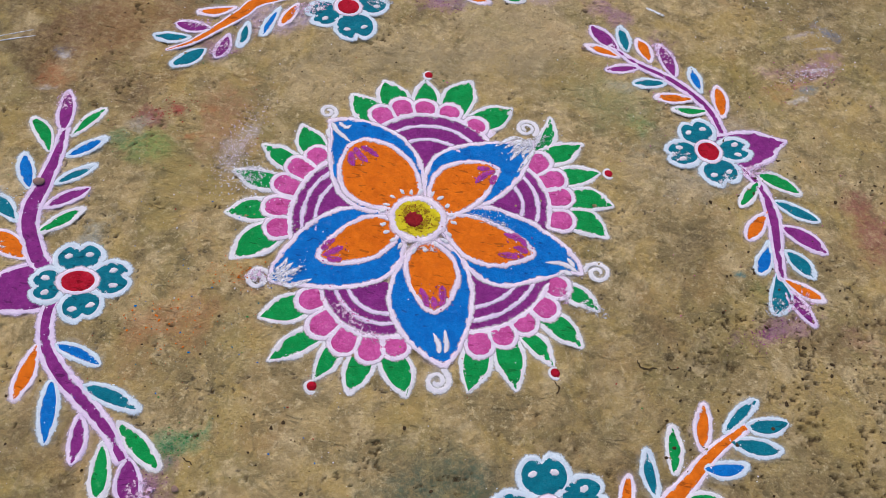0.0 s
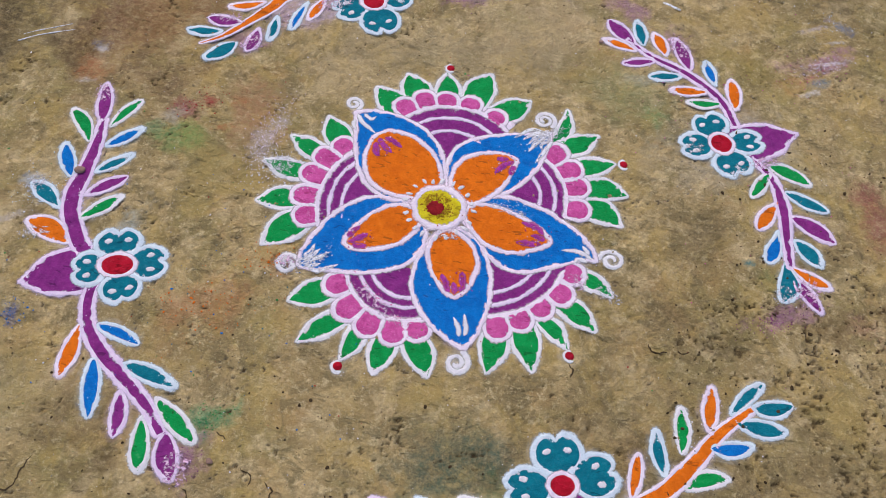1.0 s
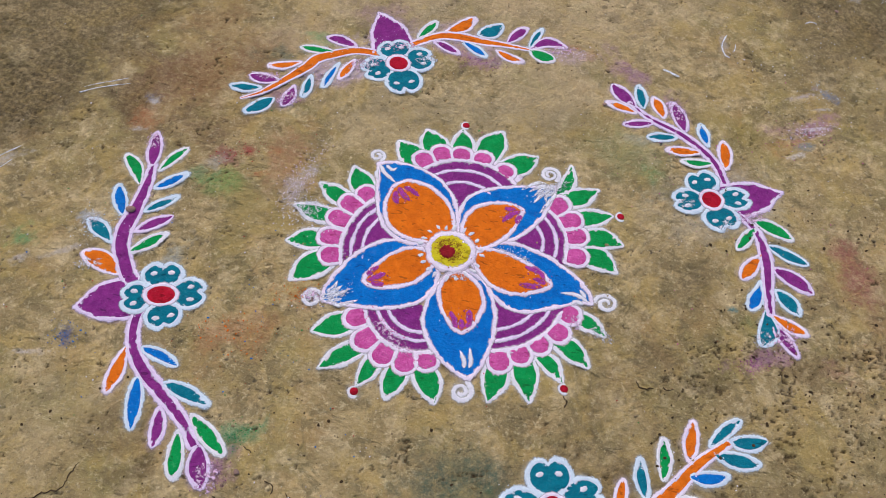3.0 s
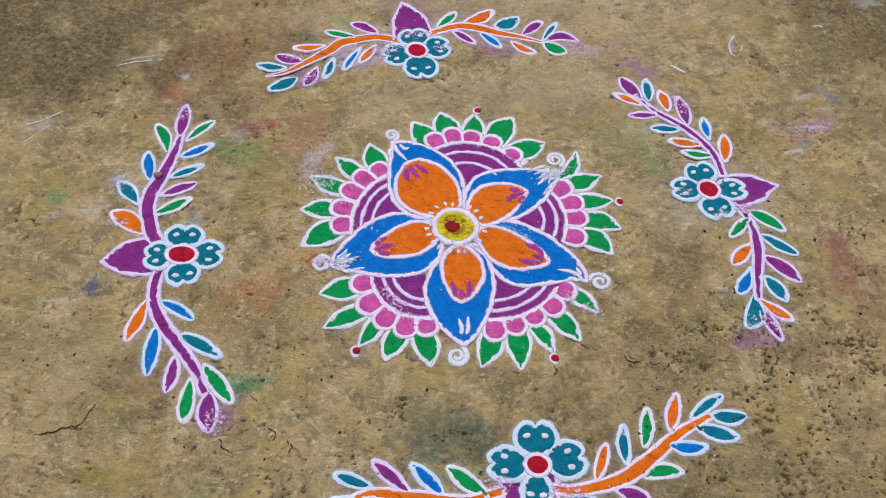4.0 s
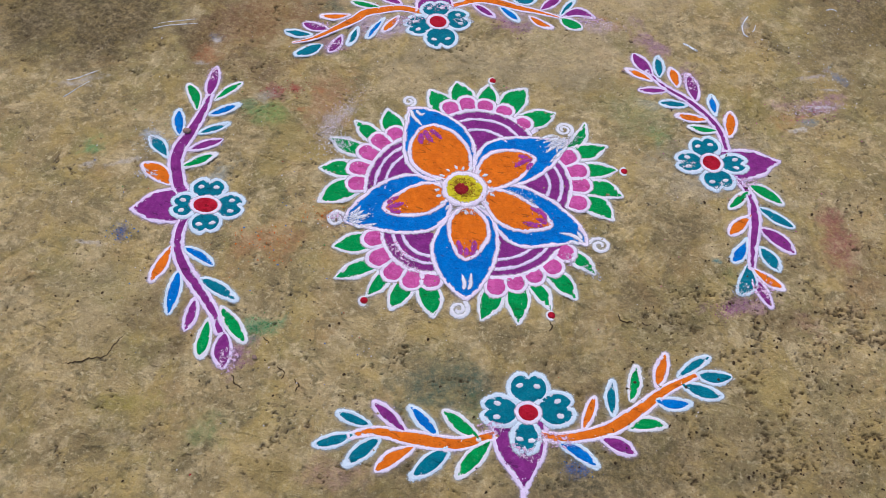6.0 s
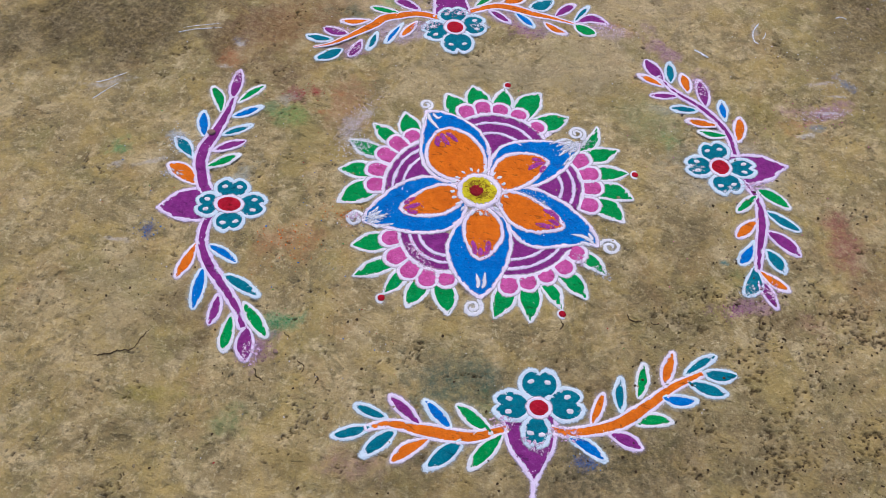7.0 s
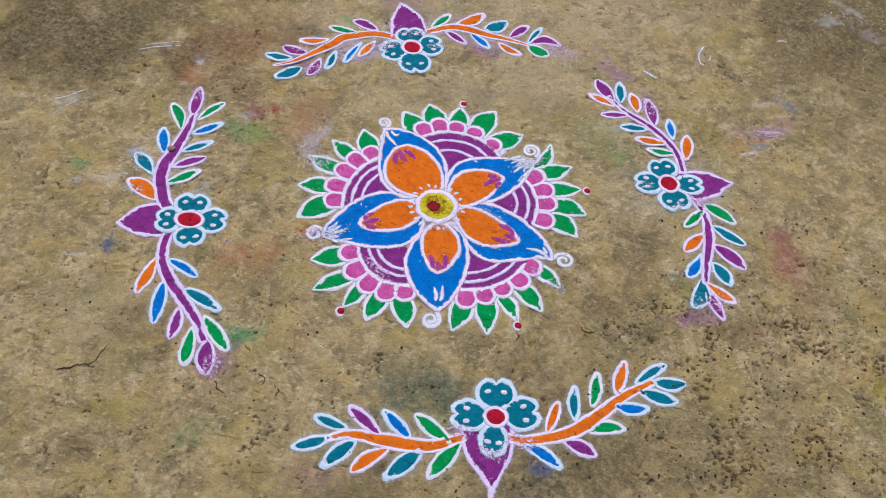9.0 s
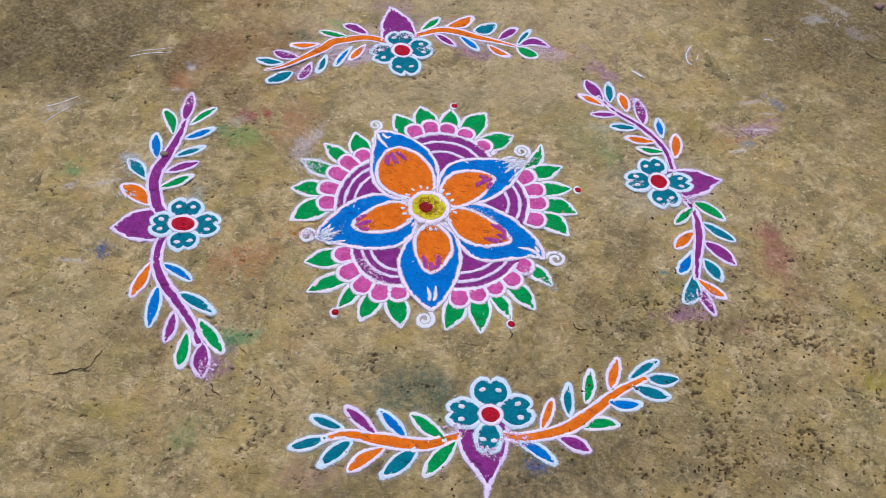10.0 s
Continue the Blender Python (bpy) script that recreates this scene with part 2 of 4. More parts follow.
# the near part of that painted shadow
stain(-1.15, 0.17, 0.30, 0.13, 20, SHADE_AND_DARK_SOIL, 0.75)
# round-edged shadow over the far right corner, also painted as dark soil colour
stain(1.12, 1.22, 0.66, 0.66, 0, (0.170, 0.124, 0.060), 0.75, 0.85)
stain(0.98, 1.02, 0.26, 0.17, 20, SHADE_AND_DARK_SOIL, 0.6)
stain(0.76, 0.96, 0.10, 0.06, 20, SHADE_AND_DARK_SOIL, 0.6)
stain(0.90, 0.895, 0.05, 0.022, 15, SHADE_AND_DARK_SOIL, 0.8)
# darker patches of soil nearer the vines
stain(0.12, -0.70, 0.45, 0.09, 8, SHADE_AND_DARK_SOIL, 0.45)
stain(0.487, 0.036, 0.060, 0.055, 0, SHADE_AND_DARK_SOIL, 0.62)
stain(0.440, -0.141, 0.055, 0.045, 0, SHADE_AND_DARK_SOIL, 0.66)
stain(0.524, -0.182, 0.040, 0.030, 0, SHADE_AND_DARK_SOIL, 0.60)
stain(0.705, -0.105, 0.055, 0.040, 0, (0.17, 0.11, 0.05), 0.7)
stain(0.569, -0.004, 0.011, 0.008, 0, (0.03, 0.20, 0.22), 0.8)
stain(-0.47, -0.47, 0.09, 0.06, 30, (0.16, 0.095, 0.045), 0.7)
stain(-0.46, 0.04, 0.08, 0.10, 20, (0.24, 0.21, 0.09), 0.4)
stain(-0.478, 0.161, 0.020, 0.016, 0, (0.42, 0.06, 0.06), 0.85)
stain(-0.515, 0.135, 0.030, 0.026, 30, ROSE, 0.70)
stain(-0.535, 0.110, 0.024, 0.020, 0, (0.50, 0.45, 0.40), 0.6)
stain(-0.38, 0.15, 0.05, 0.07, 10, (0.48, 0.22, 0.12), 0.55)
stain(-0.412, 0.175, 0.022, 0.016, 0, CORAL, 0.7)
stain(-0.440, 0.103, 0.022, 0.010, 10, CORAL, 0.7)
stain(-0.72, 0.195, 0.035, 0.028, 0, CORAL, 0.6)
stain(-0.735, 0.255, 0.018, 0.014, 0, (0.22, 0.22, 0.28), 0.9)
stain(-0.725, 0.245, 0.010, 0.008, 0, CHALK, 0.9)
stain(-0.730, 0.164, 0.022, 0.007, 15, CHALK, 0.6)
stain(-0.345, 0.100, 0.026, 0.055, -10, (0.70, 0.60, 0.63), 0.55)
stain(-0.505, 0.066, 0.045, 0.035, 20, (0.17, 0.34, 0.09), 0.65)
stain(-0.555, 0.075, 0.028, 0.020, 0, (0.10, 0.28, 0.12), 0.6)
stain(-0.84, -0.157, 0.030, 0.026, 0, (0.13, 0.34, 0.13), 0.75)
stain(-0.825, -0.205, 0.020, 0.012, 50, CHALK, 0.6)
stain(-0.965, 0.02, 0.05, 0.010, 38, CHALK, 0.50)
stain(-0.99, 0.00, 0.05, 0.008, 10, CHALK, 0.45)
stain(-0.668, -0.345, 0.016, 0.022, 20, INK, 0.6)
stain(-0.715, -0.392, 0.040, 0.006, 10, CHALK, 0.6)
stain(-0.36, -0.27, 0.075, 0.05, 10, CORAL, 0.42)
stain(-0.302, -0.683, 0.055, 0.050, 0, (0.13, 0.25, 0.09), 0.62)
stain(-0.46, -0.69, 0.060, 0.022, 20, (0.38, 0.30, 0.06), 0.65)
stain(-0.04, -0.701, 0.060, 0.030, 10, (0.46, 0.26, 0.22), 0.5)
stain(-0.441, -0.571, 0.045, 0.028, 20, (0.15, 0.095, 0.045), 0.7)
stain(-0.477, -0.785, 0.06, 0.03, 20, SHADE_AND_DARK_SOIL, 0.5)
stain(0.635, -0.100, 0.060, 0.022, 25, MAUVE, 0.6)
stain(0.810, 0.160, 0.040, 0.085, 22, (0.33, 0.06, 0.08), 0.62)
stain(0.766, -0.094, 0.035, 0.028, 0, (0.42, 0.20, 0.16), 0.45)
stain(0.85, 0.06, 0.10, 0.10, 0, RUST, 0.28)
stain(0.735, 0.520, 0.062, 0.022, 32, (0.46, 0.24, 0.36), 0.8)
stain(0.650, 0.498, 0.035, 0.016, 10, MAUVE, 0.4)
stain(0.742, 0.522, 0.030, 0.006, 25, (0.72, 0.64, 0.72), 0.9)
stain(0.770, 0.570, 0.030, 0.012, 20, MAUVE, 0.45)
stain(0.777, 0.630, 0.022, 0.018, 0, (0.16, 0.22, 0.36), 0.75)
stain(0.710, 0.615, 0.035, 0.007, 25, (0.58, 0.48, 0.46), 0.8)
stain(0.757, 0.587, 0.026, 0.005, 15, CHALK, 0.8)
stain(0.745, 0.652, 0.014, 0.012, 0, (0.44, 0.34, 0.34), 0.8)
stain(0.675, 0.455, 0.045, 0.026, 20, CORAL, 0.55)
stain(0.715, 0.462, 0.026, 0.013, 25, (0.20, 0.27, 0.32), 0.75)
stain(0.700, 0.432, 0.024, 0.008, 20, (0.72, 0.66, 0.66), 0.9)
stain(0.59, 0.48, 0.09, 0.07, 0, (0.36, 0.27, 0.06), 0.55)
stain(0.32, 0.35, 0.11, 0.10, 0, (0.27, 0.29, 0.13), 0.60)
stain(0.385, 0.305, 0.030, 0.024, 20, (0.14, 0.34, 0.12), 0.5)
stain(0.345, 0.395, 0.040, 0.020, 10, (0.46, 0.46, 0.36), 0.5)
stain(0.10, 0.40, 0.20, 0.05, 5, (0.20, 0.155, 0.075), 0.55)
stain(-0.14, 0.36, 0.10, 0.05, 20, (0.21, 0.165, 0.08), 0.5)
stain(0.36, -0.28, 0.15, 0.10, 20, SHADE_AND_DARK_SOIL, 0.22)
stain(0.48, -0.10, 0.10, 0.10, 0, SHADE_AND_DARK_SOIL, 0.20)
stain(0.75, -0.42, 0.30, 0.16, 10, SHADE_AND_DARK_SOIL, 0.34)
# paler tints painted in for the light patch beyond the flower
stain(0.02, 0.43, 0.40, 0.10, 18, (0.62, 0.48, 0.29), 0.45)
stain(0.20, 0.80, 0.38, 0.17, 15, (0.62, 0.46, 0.28), 0.48)
stain(-0.62, -0.52, 0.16, 0.10, 20, (0.52, 0.40, 0.22), 0.35)
stain(0.31, 0.60, 0.07, 0.03, -40, MAUVE, 0.60)
stain(-0.06, 0.555, 0.075, 0.03, -15, MAUVE, 0.70)
stain(-0.29, 0.62, 0.10, 0.06, 0, MAUVE, 0.35)
stain(0.08, -0.475, 0.17, 0.08, 15, SEA, 0.80)
stain(0.20, -0.43, 0.16, 0.06, 15, SHADE_AND_DARK_SOIL, 0.55)
stain(0.32, -0.56, 0.24, 0.09, 12, (0.105, 0.088, 0.050), 0.85)
stain(0.39, -0.545, 0.025, 0.018, 0, INK, 0.6)
stain(0.40, -0.40, 0.17, 0.08, 35, SHADE_AND_DARK_SOIL, 0.60)
stain(0.52, -0.50, 0.12, 0.08, 30, SHADE_AND_DARK_SOIL, 0.45)
stain(0.155, -0.45, 0.06, 0.035, 0, SEA, 0.62)
stain(0.19, -0.50, 0.05, 0.03, 0, GRASS, 0.45)
stain(1.06, -0.14, 0.04, 0.03, 0, (0.42, 0.33, 0.03), 0.75)
stain(-0.30, -0.465, 0.045, 0.028, 30, (0.08, 0.33, 0.16), 0.75)
stain(-0.315, -0.535, 0.030, 0.040, -20, MAUVE, 0.85)
stain(-0.535, -0.135, 0.045, 0.025, 70, (0.42, 0.47, 0.46), 0.60)
stain(-0.50, 0.455, 0.055, 0.035, 0, SEA, 0.65)
stain(0.175, 0.63, 0.05, 0.02, -10, CORAL, 0.45)
stain(-0.41, 0.52, 0.04, 0.03, 0, (0.15, 0.38, 0.16), 0.6)
stain(-0.38, 0.43, 0.06, 0.05, 30, (0.55, 0.38, 0.52), 0.75)
stain(-0.24, 0.56, 0.10, 0.06, 10, (0.58, 0.44, 0.56), 0.6)
stain(-0.315, 0.450, 0.075, 0.035, 25, (0.66, 0.52, 0.66), 0.85)
stain(-0.08, 0.60, 0.12, 0.05, 0, (0.60, 0.42, 0.56), 0.6)
stain(0.515, 0.261, 0.12, 0.10, 0, (0.50, 0.50, 0.52), 0.35)
stain(0.17, 0.62, 0.06, 0.03, 10, (0.60, 0.42, 0.46), 0.7)
stain(-0.735, -0.085, 0.022, 0.022, 0, (0.45, 0.50, 0.56), 0.7)
stain(-0.745, -0.165, 0.050, 0.008, 38, CHALK, 0.5)
stain(-0.44, 0.33, 0.04, 0.03, 0, MAUVE, 0.6)
stain(0.525, 0.745, 0.010, 0.035, 5, CHALK, 0.45)
stain(0.856, 1.003, 0.035, 0.022, 10, (0.46, 0.44, 0.44), 0.8)
stain(0.920, 1.075, 0.060, 0.014, -25, (0.46, 0.44, 0.44), 0.7)
stain(0.980, 0.985, 0.040, 0.024, -20, (0.40, 0.33, 0.33), 0.55)
stain(0.62, -0.03, 0.03, 0.02, 0, GRASS, 0.4)
stain(0.42, 0.515, 0.025, 0.035, 30, MAUVE, 0.6)
stain(-0.26, -0.16, 0.05, 0.03, 15, CORAL, 0.5)

CRACKS = [[(-0.625, -0.664), (-0.583, -0.640), (-0.550, -0.618), (-0.546, -0.590), (-0.535, -0.570)], [(0.262, -0.258), (0.271, -0.272), (0.266, -0.288)],
          [(0.392, -0.200), (0.404, -0.212), (0.424, -0.211)], [(0.440, -0.204), (0.452, -0.210), (0.462, -0.206)], [(-0.225, -0.530), (-0.207, -0.540), (-0.205, -0.556)],
          [(-0.178, -0.548), (-0.164, -0.556), (-0.166, -0.570)], [(-0.275, -0.484), (-0.258, -0.489)], [(-0.300, -0.580), (-0.270, -0.600)]]


def build_ground():
    xs, ys = axis(-1.42, 1.16, 0.0034), axis(-1.0, 1.22, 0.0034)
    x, y = [a.ravel() for a in np.meshgrid(xs, ys)]
    near = step(2.6, 1.6, np.hypot(x, y))
    crusty = 0.35 + 0.65 * step(0.35, 0.7, vnoise(x, y, 0.16, 5))
    pits = 0.50 * vnoise(x, y, 0.019, 4) + 0.32 * vnoise(x, y, 0.0095, 6) + 0.18 * vnoise(x, y, 0.0048, 9)
    z = (soil_height(x, y) - 0.0042 * (1 - step(0.22, 0.62, pits)) * crusty) * near
    rgb, amount = np.full((len(x), 3), 0.2), np.zeros(len(x))

    def lay(colour, a, at=slice(None)):
        """Lays a tint over what lies there already."""
        whole = a + amount[at] * (1 - a)
        k = np.where(whole > 1e-6, a / np.maximum(whole, 1e-6), 0)[:, None]
        rgb[at], amount[at] = rgb[at] * (1 - k) + np.array(colour) * k, whole

    for sx, sy, rx, ry, turn, colour, amt, hard in STAINS_AND_SHADE:
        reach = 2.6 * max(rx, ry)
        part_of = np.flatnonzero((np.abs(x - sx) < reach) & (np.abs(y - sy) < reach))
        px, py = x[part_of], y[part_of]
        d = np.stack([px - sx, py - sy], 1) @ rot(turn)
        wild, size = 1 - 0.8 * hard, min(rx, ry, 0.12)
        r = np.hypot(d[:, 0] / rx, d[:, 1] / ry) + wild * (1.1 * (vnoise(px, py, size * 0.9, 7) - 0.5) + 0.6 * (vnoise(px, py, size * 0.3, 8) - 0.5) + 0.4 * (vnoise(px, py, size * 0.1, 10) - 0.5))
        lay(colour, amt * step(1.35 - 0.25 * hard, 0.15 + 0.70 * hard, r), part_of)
    # pale dust that settled beside the poured lines
    x0, y0, gap, nx, ny = -1.42, -1.0, 0.0042, int(2.58 / 0.0042) + 1, int(2.22 / 0.0042) + 1
    cell = (np.clip(np.round((x - x0) / gap), 0, nx - 1).astype(int), np.clip(np.round((y - y0) / gap), 0, ny - 1).astype(int))
    inside = (np.abs(x + 0.13) < 1.29) & (np.abs(y - 0.11) < 1.11)
    for key, colour in (("white", (0.66, 0.62, 0.58)), ("blush", (0.66, 0.56, 0.62)), ("lilac", (0.60, 0.46, 0.62)), ("frost", (0.50, 0.57, 0.62))):
        p = np.vstack(DUST[key])
        field = np.zeros((nx, ny))
        field[np.clip(np.round((p[:, 0] - x0) / gap), 0, nx - 1).astype(int), np.clip(np.round((p[:, 1] - y0) / gap), 0, ny - 1).astype(int)] = 1
        for _ in range(2):
            field = sum(np.roll(field, (i, j), (0, 1)) for i in (-1, 0, 1) for j in (-1, 0, 1)) / 9
        a = np.clip(field[cell] * 2.2, 0, 1) * inside * step(0.25, 0.75, vnoise(x, y, 0.035, 51) * 0.6 + vnoise(x, y, 0.009, 52) * 0.5)
        lay(colour, 0.75 * a)
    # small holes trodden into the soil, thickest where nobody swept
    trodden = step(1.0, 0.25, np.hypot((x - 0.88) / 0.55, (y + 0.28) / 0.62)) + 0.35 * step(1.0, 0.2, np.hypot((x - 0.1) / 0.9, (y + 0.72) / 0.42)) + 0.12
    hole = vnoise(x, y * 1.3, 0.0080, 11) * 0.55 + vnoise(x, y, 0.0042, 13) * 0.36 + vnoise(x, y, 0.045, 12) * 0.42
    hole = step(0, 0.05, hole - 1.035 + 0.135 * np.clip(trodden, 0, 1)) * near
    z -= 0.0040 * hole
    # the shade inside the holes is painted in as dark brown
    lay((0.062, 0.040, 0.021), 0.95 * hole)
    n, k = len(xs), len(ys)
    i = (np.arange(k - 1)[:, None] * n + np.arange(n - 1)[None, :]).ravel()
    faces = np.stack([i, i + 1, i + n + 1, i + n], 1)
    me = bpy.data.meshes.new("ground")
    me.vertices.add(len(x))
    me.vertices.foreach_set("co", np.stack([x, y, z], 1).astype(np.float32).ravel())
    me.loops.add(faces.size)
    me.loops.foreach_set("vertex_index", faces.ravel().astype(np.int32))
    me.polygons.add(len(faces))
    me.polygons.foreach_set("loop_start", np.arange(0, faces.size, 4, dtype=np.int32))
    me.update(calc_edges=True)
    me.shade_smooth()
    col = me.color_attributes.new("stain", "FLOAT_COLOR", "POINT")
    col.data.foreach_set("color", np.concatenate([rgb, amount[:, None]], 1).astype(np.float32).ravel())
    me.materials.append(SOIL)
    return tagged(new("ground", me), "trodden brown earth yard, dusted with spilt coloured powder", "ground", kind="structure")



# ---- powder shapes ----
def link_mesh(name, verts, faces, material, parent, label=""):
    """One mesh under a thing or a part of it; verts in world metres."""
    top = parent
    while top.parent:
        top = top.parent
    v = np.asarray(verts, float) - np.array(top.location)
    me = bpy.data.meshes.new(name)
    me.from_pydata(v.tolist(), [], faces)
    me.shade_smooth()
    me.materials.append(material)
    ob = new(name, me)
    ob.parent = parent
    return tagged(ob, label)


GRAINS = {}
DUST = {}
SEED = [0]


def scatter_along(top, p, h, key, rate):
    """Remembers stray grains dropped beside a poured line."""
    rng = np.random.default_rng(SEED[0] + 17)
    k = rng.integers(0, len(p), max(1, int(len(p) * rate)))
    off = rng.normal(0, 1, (len(k), 2)) * (h * 0.72 + 0.0010)
    GRAINS.setdefault((top, key), []).append(p[k] + off)


THIN = 0.50  # powder lies thinner than the height of a poured heap


def ribbon(name, line, half, height, key, parent, closed=True, label="", rate=0.55, base=0.0007):
    """A line of powder poured from the fingers: a low rounded ridge with ragged edges."""
    SEED[0] += 1
    p, length = resample(line, 0.0014, closed)
    n = len(p)
    s = np.arange(n) * 0.0014
    nxt, prv = (np.roll(p, -2, 0), np.roll(p, 2, 0)) if closed else (np.vstack([p[2:], p[-1:], p[-1:]]), np.vstack([p[:1], p[:1], p[:-2]]))
    t = nxt - prv
    t /= np.maximum(np.linalg.norm(t, axis=1), 1e-9)[:, None]
    nor = np.stack([-t[:, 1], t[:, 0]], 1)
    q = SEED[0] * 7.31
    half = np.broadcast_to(np.asarray(half, float), (n,)) if np.ndim(half) == 0 else np.interp(np.linspace(0, 1, n), np.linspace(0, 1, len(half)), half)
    ends = np.ones(n)
    if not closed:
        e = np.minimum(np.arange(n), np.arange(n)[::-1]) * 0.0014
        ends = np.sqrt(np.clip(e / 0.005, 0.06, 1))
    wob = (vnoise(s, q, 0.020, 21) - 0.5) * 0.40 + (vnoise(s, q, 0.006, 22) - 0.5) * 0.30
    rng = np.random.default_rng(SEED[0])

    def edge(shift, seed):
        return half * ends * (0.91 + 0.46 * (vnoise(s, q + shift, 0.014, seed) - 0.5) + 0.34 * (vnoise(s, q + shift, 0.0034, seed + 40) - 0.5) + 0.07 * (rng.random(n) - 0.5))

    left, right = edge(3, 23), edge(9, 24)
    hill = THIN * height * (0.45 + 0.35 * vnoise(s, q, 0.010, 25))
    rows = []
    for u, hz in ((-1, 0), (-0.90, 0.55), (-0.5, 0.9), (0.0, 1.0), (0.5, 0.9), (0.90, 0.55), (1, 0), (-0.8, 0.6), (-2.2, 0.02), (0.8, 0.6), (2.2, 0.02)):
        off = np.where(u < 0, left * u, right * u) + wob * half * ends
        xy = p + nor * off[:, None]
        z = soil_height(xy[:, 0], xy[:, 1])
        z = z + (THIN * base + hill * hz + 0.0003 * (rng.random(n) - 0.5) * (abs(u) < 1.5) if hz > 0 else -0.002)
        rows.append(np.column_stack([xy, z]))
    m = len(rows)
    verts = np.stack(rows, 1).reshape(-1, 3)
    faces, slots = [], []
    for i in range(n if closed else n - 1):
        j = (i + 1) % n
        for k in (0, 1, 2, 3, 4, 5, 7, 9):
            k2 = k + 1
            faces.append((i * m + k, j * m + k, j * m + k2, i * m + k2))
            slots.append(1 if k > 6 else 0)
    top = parent
    while top.parent:
        top = top.parent
    if rate:
        DUST.setdefault(key, []).append(p)
        scatter_along(top.name, p, float(np.mean(half)), key, rate)
    ob = link_mesh(name, verts, faces, POWDER[key], parent, label)
    ob.data.materials.append(FRINGE.get(key, FRINGE["white"]))
    ob.data.polygons.foreach_set("material_index", slots)
    cover = ob.data.attributes.new("cover", "FLOAT", "POINT")
    cover.data.foreach_set("value", np.tile([1.0] * 7 + [1.0, 0.0, 1.0, 0.0], n))
    return ob


def blanket(name, sides, height, key, parent, label=""):
    """A spread of powder between two facing sides of a shape, uneven on top, thin at its rim."""
    SEED[0] += 1
    a, b = sides
    n = len(a)
    wide = np.linalg.norm(a - b, axis=1).max()
    m = max(5, int(wide / 0.0032)) + 1
    f = np.linspace(0, 1, m)
    xy = a[:, None, :] * (1 - f)[None, :, None] + b[:, None, :] * f[None, :, None]
    x, y = xy[..., 0], xy[..., 1]
    q = SEED[0] * 3.7
    rough = 0.0007 * (vnoise(x + q, y, 0.011, 31) - 0.5) + 0.0005 * (vnoise(x + q, y * 0.5, 0.0045, 32) - 0.5)
    z = soil_height(x, y) + THIN * height + rough
    z[:, 0] = z[:, -1] = soil_height(x[:, 0], y[:, 0]) - 0.0008
    z[:, -1] = soil_height(x[:, -1], y[:, -1]) - 0.0008
    verts = np.stack([x, y, z], -1).reshape(-1, 3)
    faces = [(i * m + k, (i + 1) * m + k, (i + 1) * m + k + 1, i * m + k + 1) for i in range(n - 1) for k in range(m - 1)]
    return link_mesh(name, verts, faces, POWDER[key], parent, label)


def disc_fill(name, centre, rim, height, key, parent, label="", dome=0.0, rag=0.0):
    """A round spread of powder, built in rings about its middle; rag frays its rim."""
    SEED[0] += 1
    c = np.array(centre, float)
    rim, _ = resample(rim, 0.0014 if rag else 0.003, True)
    n = len(rim)
    rim = c + (rim - c) * (1 + rag * 2 * (vnoise(rim[:, 0], rim[:, 1], 0.0028, 61) - 0.5) + rag * (np.random.default_rng(SEED[0]).random(n) - 0.5))[:, None]
    rings = max(4, int(np.linalg.norm(rim - c, axis=1).mean() / 0.0034))
    verts, faces = [], []
    for r in range(rings + 1):
        f = (r + 0.05) / (rings + 0.05)
        p = c + (rim - c) * f
        z = soil_height(p[:, 0], p[:, 1]) + THIN * height + THIN * dome * (1 - f * f) + 0.0007 * (vnoise(p[:, 0], p[:, 1], 0.011, 33) - 0.5) + 0.0005 * (vnoise(p[:, 0], p[:, 1], 0.0045, 34) - 0.5)
        if r == rings:
            z = soil_height(p[:, 0], p[:, 1]) - 0.0008
        verts.append(np.column_stack([p, z]))
    for r in range(rings):
        for i in range(n):
            j = (i + 1) % n
            faces.append((r * n + i, (r + 1) * n + i, (r + 1) * n + j, r * n + j))
    faces.append(tuple(range(n))[::-1])
    return link_mesh(name, np.vstack(verts), faces, POWDER[key], parent, label)


def leaf_sides(base, tip, w_left, w_right, bend, inset, n=None):
    """The two sides of a leaf: (width, shift of the belly, fullness) to each hand of its midrib, which bows by bend."""
    b, t = np.array(base, float), np.array(tip, float)
    length = np.linalg.norm(t - b)
    u = (t - b) / length
    b, t = b + u * inset * 0.8, t - u * inset * 1.5
    nrm = np.array([-u[1], u[0]])
    n = n or max(12, int(length / 0.0032))
    s = 0.5 - 0.5 * np.cos(np.pi * np.linspace(0, 1, n))
    mid = b + np.outer(s, t - b) + np.outer(bend * np.sin(np.pi * s), nrm)
    out = []
    for sign, (w, a, k) in ((1, w_left), (-1, w_right)):
        half = max(w - inset, 0.002) * np.clip(np.sin(np.pi * np.clip(s, 0, 1) ** a), 0, 1) ** k
        out.append(mid + sign * np.outer(half, nrm))
    return out


RIM = {"violet": "lilac", "teal": "frost", "blue": "frost", "orange": "blush", "green": "white"}


